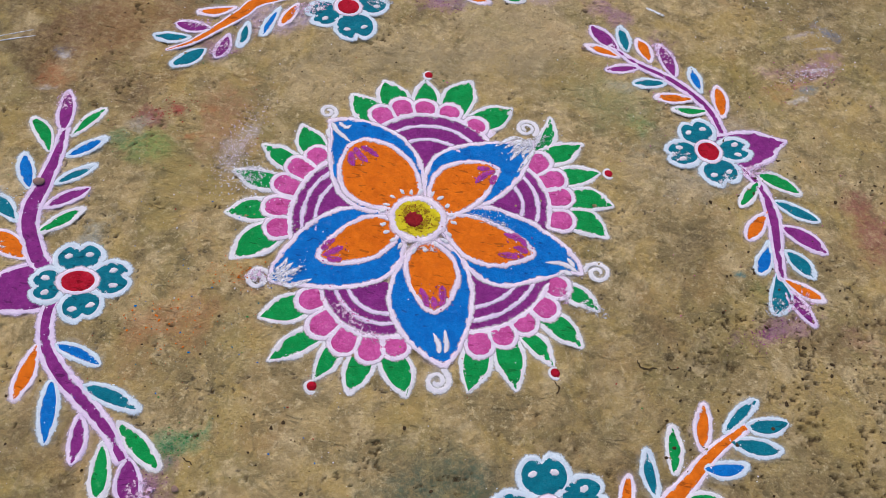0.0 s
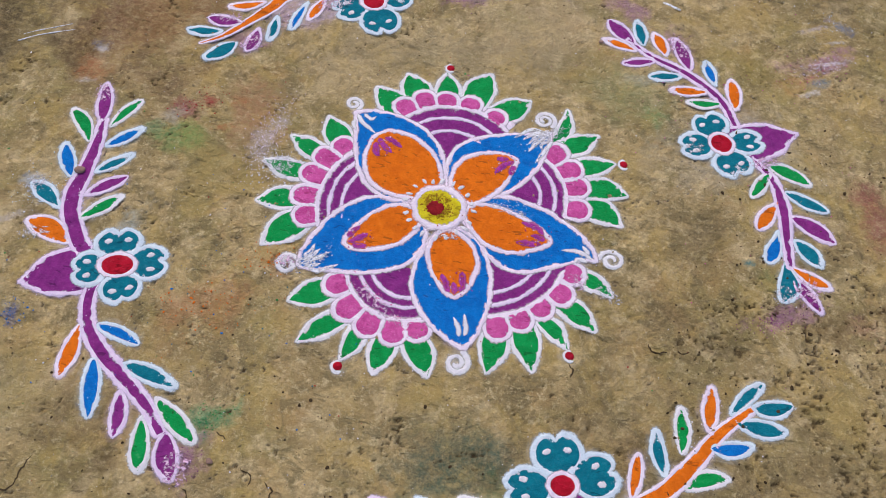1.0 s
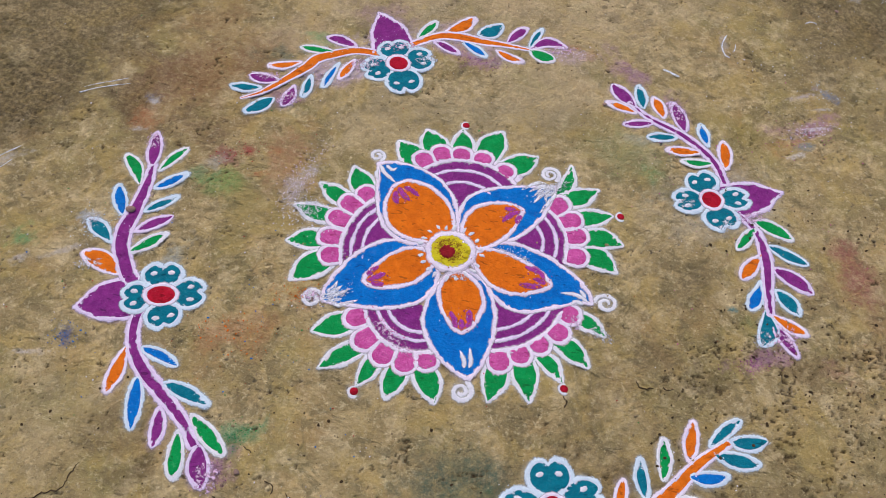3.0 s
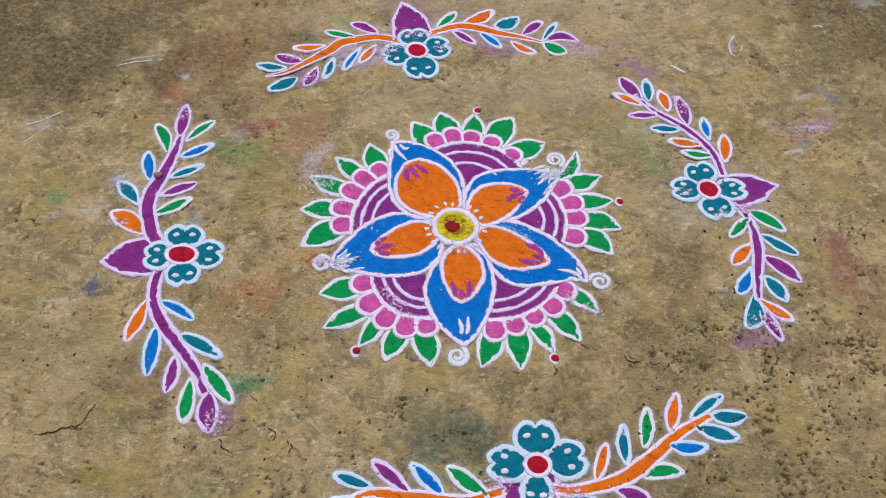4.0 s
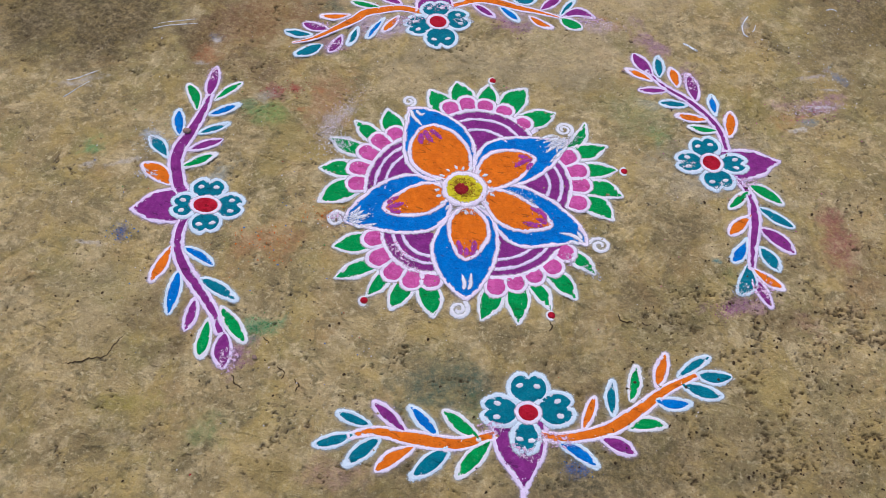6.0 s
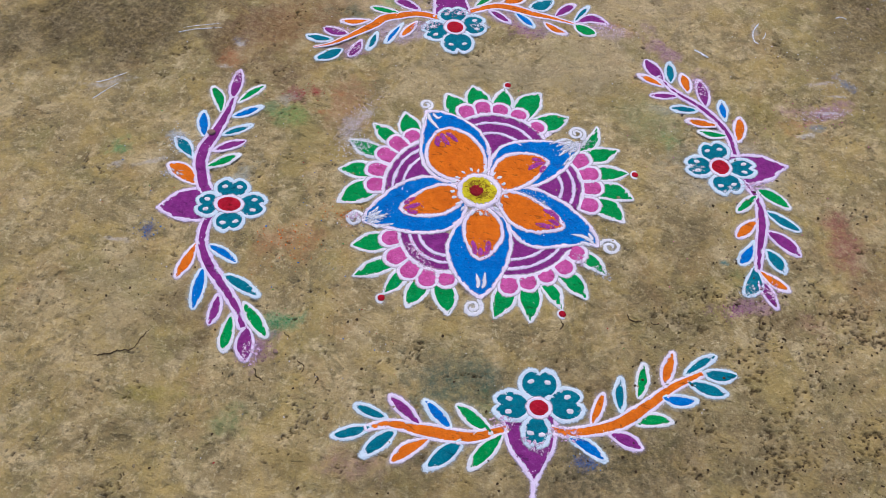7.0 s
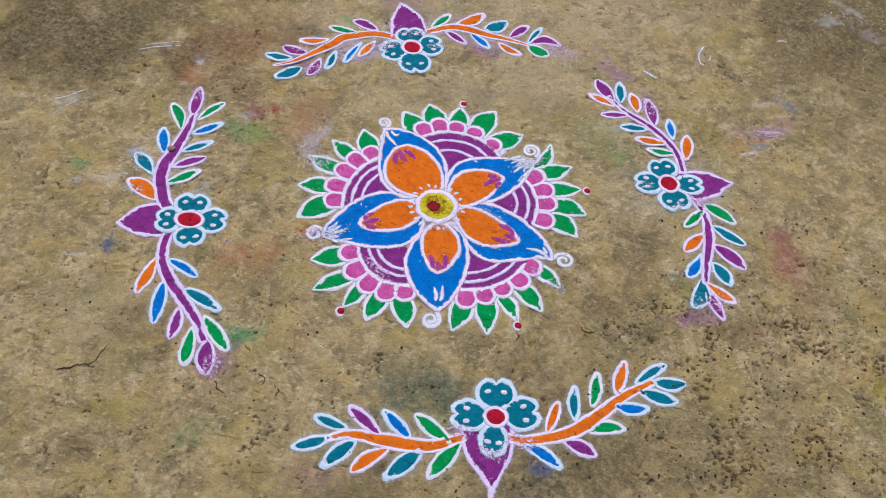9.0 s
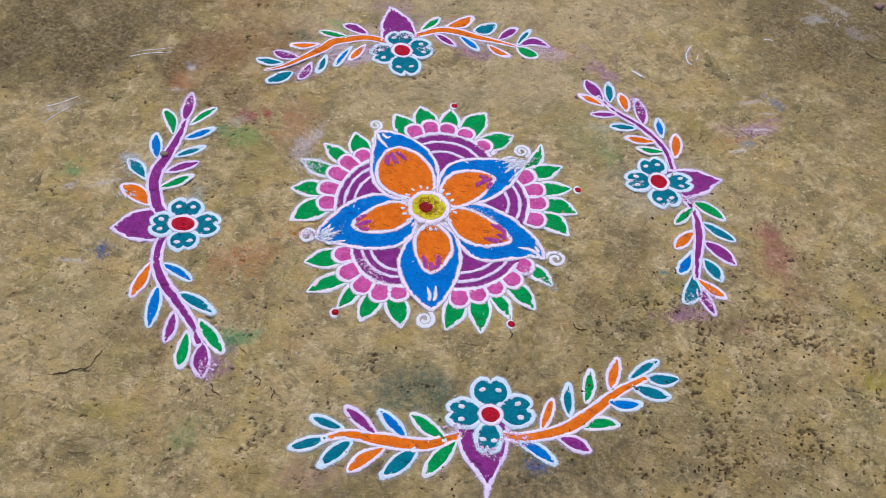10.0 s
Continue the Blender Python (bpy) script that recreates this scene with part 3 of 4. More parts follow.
def leaf(thing, key, base, tip, w, bend, belly, lw=0.0064):
    a = math.log(0.5) / math.log(belly)
    sides = leaf_sides(base, tip, (w, a, 0.66), (w, a, 0.66), bend, lw / 2)
    ob = blanket("leaf", sides, 0.0014, key, thing, f"{key} powder leaf with a pale outline")
    tip_fat = 1.45 + 0.5 * math.sin(37 * base[0] + 91 * tip[1])
    ribbon("outline", np.vstack([sides[0], sides[1][::-1]]), lw / 2 * np.array([1.15, 1, 1, 0.95, 1.05, 1.2, tip_fat, 1.2, 1.05, 0.95, 1, 1, 1.15]), 0.0015, RIM[key], ob)
    return ob


def lancet(thing, base, tip, w, bend, belly):
    """A broad-based pointed leaf that stands behind the scallops."""
    b, t = np.array(base), np.array(tip)
    u = (t - b) / np.linalg.norm(t - b)
    nrm = np.array([-u[1], u[0]])
    b, t, lw = b - u * 0.012, t - u * 0.005, 0.0082
    s = np.linspace(0, 1, 40)
    peak = min(max(belly, 0.30), 0.5)
    half = (w * 1.10 - lw / 2) * np.where(s < peak, 0.80 + 0.20 * np.sin(np.pi / 2 * s / peak), np.cos(np.pi / 2 * np.clip((s - peak) / (1 - peak), 0, 1)) ** 1.05)
    mid = b + np.outer(s, t - b) + np.outer(bend * np.sin(np.pi * s), nrm)
    sides = (mid + nrm * half[:, None], mid - nrm * half[:, None])
    ob = blanket("leaf", sides, 0.0014, "green", thing, "green powder leaf with a white outline")
    ribbon("outline", np.vstack([sides[0], sides[1][::-1]]), lw / 2, 0.0012, "white", ob)


def lily(thing, base, tip, w, bend, belly):
    """The broad petal behind a blossom, drawn out to a point."""
    b, t = np.array(base), np.array(tip)
    u = (t - b) / np.linalg.norm(t - b)
    nrm = np.array([-u[1], u[0]])
    b, t, lw = b - u * 0.010, t - u * 0.004, 0.0092
    s = np.linspace(0, 1, 48)
    belly_at = belly + 0.2
    half = np.where(s < belly_at, 1 - 0.22 * (s / belly_at) ** 2, 0.78 * np.clip((1 - s) / (1 - belly_at), 0, 1) ** 1.22)
    half = (w * 1.09 - lw / 2) * np.convolve(np.pad(half, 3, "edge"), np.ones(7) / 7, "valid") * np.clip((1 - s) / 0.06, 0, 1)
    mid = b + np.outer(s, t - b) + np.outer(bend * np.sin(np.pi * s), nrm)
    sides = (mid + nrm * half[:, None], mid - nrm * half[:, None])
    ob = blanket("pointed_petal", sides, 0.0013, "violet", thing, "violet powder petal with a lilac-white outline")
    ribbon("outline", np.vstack([sides[0], sides[1][::-1]]), lw / 2, 0.0013, "lilac", ob)


def stem(thing, key, points, w0, w1, w2):
    lw = {"orange": 0.0064, "orange_bare": 0.0046, "violet": 0.0082, "violet_thin": 0.0086}[key]
    colour = key.split("_")[0]
    p, _ = resample(spline(points), 0.004, False)
    t = np.gradient(p, axis=0)
    t /= np.linalg.norm(t, axis=1)[:, None]
    nor = np.stack([-t[:, 1], t[:, 0]], 1)
    s = np.linspace(0, 1, len(p))
    half = np.maximum(np.interp(s, (0, 0.5, 1), (w0, w1, w2)) - lw / 2, 0.0016)
    sides = (p + nor * half[:, None], p - nor * half[:, None])
    ob = blanket("stem", sides, 0.0016, colour, thing, f"{colour} powder stem edged in pale powder")
    ribbon("outline", np.vstack([sides[0], sides[1][::-1]]), lw / 2, 0.0016, "blush" if colour == "orange" else "lilac", ob)


def oval(centre, rx, ry, turn=0.0, notch=0.0, n=90):
    q = np.linspace(0, 2 * np.pi, n, endpoint=False)
    d = np.minimum(q, 2 * np.pi - q)
    r = 1 - notch * np.exp(-(d / 0.25) ** 2)
    p = np.stack([rx * np.cos(q), ry * np.sin(q)], 1) * r[:, None]
    return np.array(centre) + p @ rot(turn).T


def blossom_petal(thing, centre, angle, length, half):
    c = np.array(centre)
    u = np.array([math.cos(radians(angle)), math.sin(radians(angle))])
    v = np.array([-u[1], u[0]])
    r0 = 0.019
    mid = c + u * (r0 + length) / 2
    rim = oval(mid, (length - r0) / 2 + 0.001, half - 0.0035, angle, 0.40)
    ob = disc_fill("petal", mid, rim, 0.0026, "teal", thing, "notched teal powder petal with a pale outline")
    ribbon("outline", rim, 0.0046, 0.0013, "frost", ob, base=0.0020)
    for k in (-1, 1):
        spot = mid + u * (length - r0) * 0.07 + v * k * half * 0.40
        turn = angle if abs(math.cos(radians(angle))) > 0.7 else angle + 90
        a = oval(spot, 0.0086, 0.0058, turn + k * 12)
        disc_fill("spot", spot, a, 0.0044, "white", ob, "small white powder spot", 0.0008, 0.16)


def blossom_centre(thing, centre, rx, ry):
    rim = oval(centre, rx * 1.0, ry * 1.0, 10)
    ob = disc_fill("blossom_centre", centre, rim, 0.0036, "red", thing, "crimson powder disc ringed in white", 0.0012)
    ribbon("outline", rim, 0.0038, 0.0014, "blush", ob, base=0.0030)


def motif(name, label, at, group=""):
    ob = new(name)
    ob.location = (*at, 0)
    ob.empty_display_size = 0.05
    return tagged(ob, label, "rangoli", group)


def finish(thing):
    """Turns the stray grains of a thing into one sprinkle of small lumps for each colour."""
    rng = np.random.default_rng(len(thing.name) + SEED[0])
    for (top, key), bits in list(GRAINS.items()):
        if top == thing.name:
            sprinkle("sprinkling", np.vstack(bits), key, thing, rng)
            del GRAINS[(top, key)]


def lumps(xy, size, rng, flat=0.6, lift=0.0):
    """Verts and faces of small uneven twenty-sided lumps."""
    n, g = len(xy), (1 + 5 ** 0.5) / 2
    d = np.array([(-1, g, 0), (1, g, 0), (-1, -g, 0), (1, -g, 0), (0, -1, g), (0, 1, g), (0, -1, -g), (0, 1, -g), (g, 0, -1), (g, 0, 1), (-g, 0, -1), (-g, 0, 1)]) / 1.9
    v = d[None] * size[:, None, None] * (0.55 + 0.9 * rng.random((n, 12, 1)))
    v[..., 0] *= 0.7 + 0.9 * rng.random((n, 1))
    a = rng.random(n) * np.pi
    c, s = np.cos(a)[:, None], np.sin(a)[:, None]
    x, y = v[..., 0] * c - v[..., 1] * s, v[..., 0] * s + v[..., 1] * c
    z = v[..., 2] * flat + (soil_height(xy[:, 0], xy[:, 1]) + size * 0.2 + THIN * lift)[:, None]
    verts = np.stack([x + xy[:, :1], y + xy[:, 1:], z], -1).reshape(-1, 3)
    tri = "0,11,5 0,5,1 0,1,7 0,7,10 0,10,11 1,5,9 5,11,4 11,10,2 10,7,6 7,1,8 3,9,4 3,4,2 3,2,6 3,6,8 3,8,9 4,9,5 2,4,11 6,2,10 8,6,7 9,8,1"
    tri = [tuple(int(k) for k in f.split(",")) for f in tri.split()]
    faces = [tuple(12 * i + k for k in f) for i in range(n) for f in tri]
    return verts, faces


def sprinkle(name, xy, key, parent, rng):
    size = 0.0004 + 0.0010 * rng.random(len(xy)) ** 3
    v, f = lumps(xy, size, rng)
    ob = link_mesh(name, v, f, POWDER[key], parent, "stray grains of powder")
    return tagged(ob, kind="stuff")


def smudge(thing, x, y, rx, ry, turn, key="haze", height=0.0040):
    """A thin veil of powder rubbed over what lies below."""
    disc_fill("smudge", (x, y), oval((x, y), rx, ry, turn), height, key, thing, "hazy smudge of rubbed powder", 0.0002, 0.30)


# ---- the flower in the middle ----
F = motif("flower_rangoli", "five-petalled blue and orange powder flower ringed by green leaves on earth", (0.0, 0.0))


def fan(centre, r1, r2, r3, lo, hi):
    """A violet fan between two petals, with two pale arcs inside its pale rim."""
    c = np.array(centre)

    def arc(r, a, b):
        q = np.radians(np.linspace(a, b, 60))
        return c + r * np.stack([np.cos(q), np.sin(q)], 1)

    ob = blanket("fan", (arc(r1, lo - 22, hi + 22), arc(0.004, lo - 22, hi + 22)), 0.0017, "violet", F, "violet powder fan with pale arcs")
    ribbon("pale_band", arc(r1 + 0.010, lo - 2, hi + 2), 0.0115, 0.0010, "blush", ob, False, "pale powder ground behind the scallops", 0.0, 0.0012)
    ribbon("arc", arc(r1, lo - 4, hi + 4), 0.0046, 0.0013, "blush", ob, False, base=0.0024)
    ribbon("arc", arc(r2, lo - 2, hi + 2), 0.0032, 0.0011, "lilac", ob, False, base=0.0024)
    ribbon("arc", arc(r3, lo, hi), 0.0032, 0.0011, "lilac", ob, False, base=0.0024)


fan((0.001, 0.111), 0.1335, 0.1056, 0.0737, 46, 139)
fan((0.103, 0.053), 0.1259, 0.1043, 0.0765, -8, 53)
fan((0.083, -0.043), 0.1607, 0.1374, 0.1139, -76, -18)
fan((-0.036, -0.127), 0.1091, 0.0834, 0.0644, -158, -66)
fan((-0.063, -0.012), 0.1595, 0.1381, 0.1150, 138, 202)

lancet(F, (-0.116, 0.199), (-0.172, 0.266), 0.0296, -0.0083, 0.53)
lancet(F, (-0.085, 0.239), (-0.119, 0.314), 0.0294, -0.0077, 0.53)
lancet(F, (-0.026, 0.262), (-0.040, 0.333), 0.0256, 0.0008, 0.41)
lancet(F, (0.027, 0.264), (0.051, 0.349), 0.0303, 0.0046, 0.46)
lancet(F, (0.073, 0.240), (0.139, 0.291), 0.0282, -0.0021, 0.47)
lancet(F, (0.190, 0.201), (0.211, 0.286), 0.0160, -0.0113, 0.60)
lancet(F, (0.216, 0.190), (0.277, 0.230), 0.0240, -0.0035, 0.41)
lancet(F, (0.250, 0.146), (0.316, 0.170), 0.0235, -0.0001, 0.32)
lancet(F, (0.271, 0.097), (0.343, 0.099), 0.0260, 0.0072, 0.40)
lancet(F, (0.272, 0.052), (0.338, 0.027), 0.0269, 0.0099, 0.35)
lancet(F, (0.272, -0.094), (0.330, -0.122), 0.0189, 0.0055, 0.37)
lancet(F, (0.246, -0.154), (0.306, -0.198), 0.0222, 0.0037, 0.40)
lancet(F, (0.216, -0.194), (0.262, -0.240), 0.0170, 0.0042, 0.38)
lancet(F, (0.181, -0.212), (0.205, -0.292), 0.0251, 0.0002, 0.33)
lancet(F, (0.135, -0.232), (0.128, -0.307), 0.0246, 0.0013, 0.40)
lancet(F, (-0.160, -0.199), (-0.226, -0.236), 0.0262, -0.0014, 0.45)
lancet(F, (-0.129, -0.248), (-0.194, -0.309), 0.0206, -0.0015, 0.47)
lancet(F, (-0.096, -0.262), (-0.115, -0.328), 0.0188, 0.0045, 0.44)
lancet(F, (-0.045, -0.273), (-0.057, -0.344), 0.0229, 0.0002, 0.43)
lancet(F, (-0.002, -0.270), (0.037, -0.331), 0.0248, 0.0039, 0.43)
lancet(F, (-0.201, 0.110), (-0.248, 0.175), 0.0265, 0.0026, 0.45)
lancet(F, (-0.236, 0.076), (-0.306, 0.111), 0.0210, -0.0004, 0.53)
lancet(F, (-0.259, 0.035), (-0.344, 0.046), 0.0214, 0.0047, 0.43)
lancet(F, (-0.264, -0.029), (-0.334, -0.047), 0.0249, -0.0033, 0.45)
lancet(F, (-0.247, -0.075), (-0.300, -0.139), 0.0290, -0.0018, 0.37)


def scallop(x, y, middle, r1):
    """A pink scale that stands on a fan's rim: round outside, straight where it meets the arc."""
    c, p = np.array(middle), np.array((x, y))
    dist = np.linalg.norm(p - c)
    u = (p - c) / dist
    v = np.array([-u[1], u[0]])
    inner = max(dist - r1 + 0.001, 0.012)
    q = np.linspace(-np.pi * 0.78, np.pi * 0.78, 80)
    cu, sv = np.cos(q), np.sin(q)
    along = np.where(cu > 0, 0.0215 * np.abs(cu) ** 0.9, -inner * np.abs(cu / math.cos(np.pi * 0.78)))
    across = 0.0222 * np.sign(sv) * np.where(cu > 0, np.abs(sv), 1 - 0.16 * np.abs(cu / math.cos(np.pi * 0.78)) ** 1.5)
    rim = p + np.outer(along, u) + np.outer(across, v)
    ob = disc_fill("scallop", p, rim, 0.0028, "pink", F, "pink powder scallop with a pale outline", 0.0006)
    ribbon("outline", rim, (0.0033, 0.0036, 0.0041, 0.0036, 0.0033), 0.0012, "blush", ob, False, base=0.0024)


SCALLOPS = (
    ((0.001, 0.111), 0.1335, ((-0.106, 0.224), (-0.071, 0.249), (-0.028, 0.256), (0.019, 0.255), (0.072, 0.231))),
    ((0.103, 0.053), 0.1259, ((0.199, 0.171), (0.230, 0.137), (0.245, 0.099), (0.251, 0.048))),
    ((0.083, -0.043), 0.1607, ((0.253, -0.088), (0.237, -0.132), (0.205, -0.165), (0.172, -0.195), (0.136, -0.219))),
    ((-0.036, -0.127), 0.1091, ((-0.150, -0.188), (-0.123, -0.231), (-0.081, -0.254), (-0.037, -0.261), (0.002, -0.247))),
    ((-0.063, -0.012), 0.1595, ((-0.203, 0.104), (-0.231, 0.074), (-0.246, 0.032), (-0.250, -0.018), (-0.236, -0.061))),
)
for middle, r1, spots in SCALLOPS:
    for x, y in spots:
        scallop(x, y, middle, r1)


def flecks(parent, key, x, y, rx, ry, turn, count, lift, label):
    """Grains of one colour fallen on top of another."""
    rng = np.random.default_rng(count)
    p = rng.normal(0, 0.5, (count, 2)) * (rx, ry) @ rot(turn).T + (x, y)
    v, f = lumps(p, 0.0004 + 0.0011 * rng.random(count) ** 2.5, rng, 0.7, lift)
    tagged(link_mesh("sprinkling", v, f, POWDER[key], parent, label), kind="stuff")


def strokes(name, base, tip, key, parent, start, end, spread, half, height, count, label, ends=(0.8, 1.15, 0.9, 0.35)):
    """Short dabs of powder dragged back from a petal's tip."""
    b, t = np.array(base), np.array(tip)
    n = np.array([-(t - b)[1], (t - b)[0]])
    for k in range(count):
        f = (k + 0.5) / count * 2 - 1 if count > 1 else 0.0
        j = 0.07 * math.sin(9.1 * k + 40 * t[0])
        i = 0.03 * math.sin(5.3 * k + 70 * t[1])
        p = [t + (b - t) * (start + abs(f) * 0.04) + n * f * spread * 0.45, t + (b - t) * (start + end + i) / 2 + n * (f * spread * 0.80 + 0.015 + i * 0.4),
             t + (b - t) * (end + j) + n * f * spread]
        ribbon(name, spline(p, 8), half * np.array(ends), 0.0010, key, parent, False, label, 0.4, height)


def blue_petal(base, tip, left, right, streaks, bend=0.0):
    sides = leaf_sides(base, tip, left, right, bend, 0.0042, 64)
    ob = blanket("blue_petal", sides, 0.0034, "blue", F, "blue powder petal with white streaks at its tip")
    ribbon("outline", np.vstack([sides[0], sides[1][::-1]]), 0.0039, 0.0011, "blush", ob, base=0.0032)
    count, start, end, spread = streaks
    strokes("white_streak", base, tip, "white" if count < 4 else "streak", ob, start, end, spread, 0.0031, 0.0050, count, "white powder streak")
    return ob


def orange_petal(base, tip, left, right, bend=0.0):
    sides = leaf_sides(base, tip, left, right, bend, 0.0042, 56)
    ob = blanket("orange_petal", sides, 0.0054, "orange", F, "orange powder petal with magenta dabs at its tip")
    ribbon("outline", np.vstack([sides[0], sides[1][::-1]]), 0.0038, 0.0011, "blush", ob, base=0.0054)
    t, u = np.array(tip), (np.array(base) - np.array(tip)) / np.linalg.norm(np.array(base) - np.array(tip))
    spot = t + u * 0.030
    flecks(ob, "magenta", spot[0], spot[1], 0.030, 0.036, math.degrees(math.atan2(u[1], u[0])), 22, 0.0064, "magenta grains on the orange tip")
    flecks(ob, "blush", spot[0], spot[1], 0.020, 0.030, math.degrees(math.atan2(u[1], u[0])), 14, 0.0068, "pale grains on the orange tip")
    strokes("magenta_dab", base, tip, "magenta", ob, 0.09, 0.31, 0.19, 0.0040, 0.0074, 3, "magenta powder dab", (0.8, 1.1, 1.2, 1.0, 0.7))
    return ob


blue_petal((-0.014, 0.021), (-0.202, 0.195), (0.0866, 0.70, 1.05), (0.0879, 0.90, 0.65), (3, 0.05, 0.22, 0.15))
blue_petal((0.016, 0.027), (0.186, 0.221), (0.0876, 0.70, 1.10), (0.0587, 0.90, 0.75), (6, 0.03, 0.24, 0.16))
blue_petal((0.030, -0.008), (0.298, -0.056), (0.0804, 0.70, 0.55), (0.0764, 0.90, 1.70), (3, 0.05, 0.20, 0.10))
blue_petal((0.018, -0.032), (0.086, -0.272), (0.0698, 0.75, 0.65), (0.0792, 1.00, 0.75), (2, 0.09, 0.28, 0.08))
blue_petal((-0.026, -0.019), (-0.229, -0.168), (0.0817, 0.65, 0.90), (0.0841, 0.75, 0.70), (5, 0.05, 0.22, 0.14))
orange_petal((-0.020, 0.020), (-0.152, 0.147), (0.0737, 1.05, 0.65), (0.0680, 1.00, 0.40))
orange_petal((0.019, 0.028), (0.130, 0.143), (0.0647, 0.95, 0.65), (0.0421, 0.65, 0.80))
orange_petal((0.042, -0.003), (0.212, -0.033), (0.0425, 0.65, 0.55), (0.0531, 1.00, 0.75))
orange_petal((0.019, -0.038), (0.057, -0.181), (0.0517, 0.90, 0.65), (0.0430, 0.80, 0.65))
orange_petal((-0.035, -0.016), (-0.160, -0.109), (0.0451, 0.80, 0.50), (0.0420, 0.70, 0.60))

# the eye of the flower
rim = oval((-0.002, 0.003), 0.0445, 0.0435)
ring = disc_fill("yellow_eye", (-0.002, 0.003), rim, 0.0066, "yellow", F, "yellow powder disc in a white ring")
ribbon("outline", rim, 0.0056, 0.0018, "blush", ring, base=0.0062)
disc_fill("smudge", (-0.005, 0.005), oval((-0.005, 0.005), 0.0285, 0.0300, 0), 0.0084, "ochre", ring, "ochre smudge of mixed powder", 0.0002, 0.12)
disc_fill("red_heap", (-0.008, 0.000), oval((-0.008, 0.000), 0.0190, 0.0175, 70, 0.34), 0.0096, "maroon", ring, "dark red powder heap", 0.0030, 0.13)
SEED[0] += 5
rng = np.random.default_rng(5)
for k in range(20):
    a = k / 20 * 360 + rng.uniform(-5, 5)
    r = rng.uniform(0.058, 0.065)
    spot = (r * math.cos(radians(a)) - 0.002, r * math.sin(radians(a)) + 0.003)
    disc_fill("drop", spot, oval(spot, rng.uniform(0.0062, 0.0090), rng.uniform(0.0034, 0.0048), a + rng.uniform(-20, 20)), 0.0080, "white", ring, "white powder drop", 0.0006, 0.28)


flecks(ring, "maroon", -0.004, 0.006, 0.034, 0.034, 20, 120, 0.0084, "dark red grains on the yellow disc")
flecks(F, "white", -0.305, 0.035, 0.060, 0.045, 0, 260, 0.0020, "white grains strewn on a green leaf")
flecks(F, "pink", -0.075, -0.205, 0.075, 0.020, -35, 160, 0.0026, "pink grains smudged over a pale arc")
flecks(F, "white", 0.175, 0.205, 0.060, 0.016, 40, 160, 0.0040, "white grains smudged over the blue tip")
flecks(F, "white", -0.215, -0.150, 0.055, 0.020, 40, 140, 0.0040, "white grains smudged over the blue tip")
flecks(F, "white", 0.100, 0.030, 0.060, 0.010, 10, 110, 0.0040, "white grains smudged between the petals")
smudge(F, 0.178, 0.208, 0.036, 0.013, 42, height=0.0078)
smudge(F, -0.205, -0.150, 0.036, 0.014, 36, height=0.0078)
smudge(F, -0.312, 0.042, 0.030, 0.020, 10)
smudge(F, 0.318, -0.117, 0.026, 0.014, -25)
smudge(F, -0.070, -0.215, 0.055, 0.011, -33, "pink_haze", 0.0056)
smudge(F, 0.262, -0.100, 0.020, 0.014, -60, "pink_haze", 0.0062)
smudge(F, -0.246, -0.160, 0.018, 0.013, 0, "pink_haze")
smudge(F, 0.020, -0.052, 0.030, 0.009, 0, height=0.0092)
smudge(F, 0.120, 0.022, 0.046, 0.008, -8, height=0.0078)
flecks(F, "orange", -0.28, -0.16, 0.05, 0.03, 20, 90, 0.0008, "orange grains fallen beside the leaves")


def curl(x, y, r, angle, hand, turns=1.55, fat=1.0):
    """A small spiral poured at a petal's tip."""
    q = np.linspace(0, turns * 2 * np.pi, 90)
    rad = r * (1 - 0.80 * q / q[-1])
    a = radians(angle) + hand * q
    p = np.array((x, y)) + rad[:, None] * np.stack([np.cos(a), np.sin(a)], 1)
    ribbon("tip_curl", p, (0.0034 * fat, 0.0030 * fat, 0.0026 * fat), 0.0016, "white", F, False, "white powder spiral", 0.6)


curl(-0.206, 0.212, 0.017, -60, 1)
curl(0.168, 0.247, 0.021, -50, 1, 1.9, 1.15)
curl(0.320, -0.047, 0.022, 190, -1, 1.6, 1.2)
curl(0.077, -0.294, 0.021, 80, -1, 1.7, 1.35)
curl(-0.243, -0.166, 0.021, 30, 1, 1.6, 1.25)


def dot(x, y):
    ob = disc_fill("red_dot", (x, y), oval((x, y), 0.0085, 0.0085), 0.0030, "red", F, "red powder dot edged in white", 0.002)
    rim = oval((x + 0.001, y - 0.001), 0.0098, 0.0096, 0, 0.3)
    ribbon("outline", rim[20:80], 0.0024, 0.0022, "white", ob, False)


dot(-0.035, 0.342)
dot(0.328, 0.171)
dot(0.262, -0.247)
dot(-0.115, -0.336)
finish(F)

# ---- the vines round it ----

V = motif("vine_rangoli", "orange-stemmed powder vine with a smudged teal blossom on bare earth", (-0.22, 0.49), "vines round the flower")
lily(V, (-0.236, 0.505), (-0.311, 0.651), 0.0490, -0.0074, 0.47)
leaf(V, "teal", (-0.505, 0.341), (-0.581, 0.330), 0.0150, 0.0019, 0.56)
leaf(V, "violet", (-0.474, 0.373), (-0.549, 0.373), 0.0175, 0.0035, 0.56)
leaf(V, "teal", (-0.472, 0.318), (-0.524, 0.260), 0.0191, 0.0036, 0.48)
leaf(V, "orange", (-0.440, 0.441), (-0.518, 0.413), 0.0143, 0.0059, 0.57)
leaf(V, "violet", (-0.437, 0.366), (-0.446, 0.295), 0.0160, 0.0032, 0.57)
leaf(V, "teal", (-0.410, 0.408), (-0.410, 0.333), 0.0130, 0.0020, 0.58)
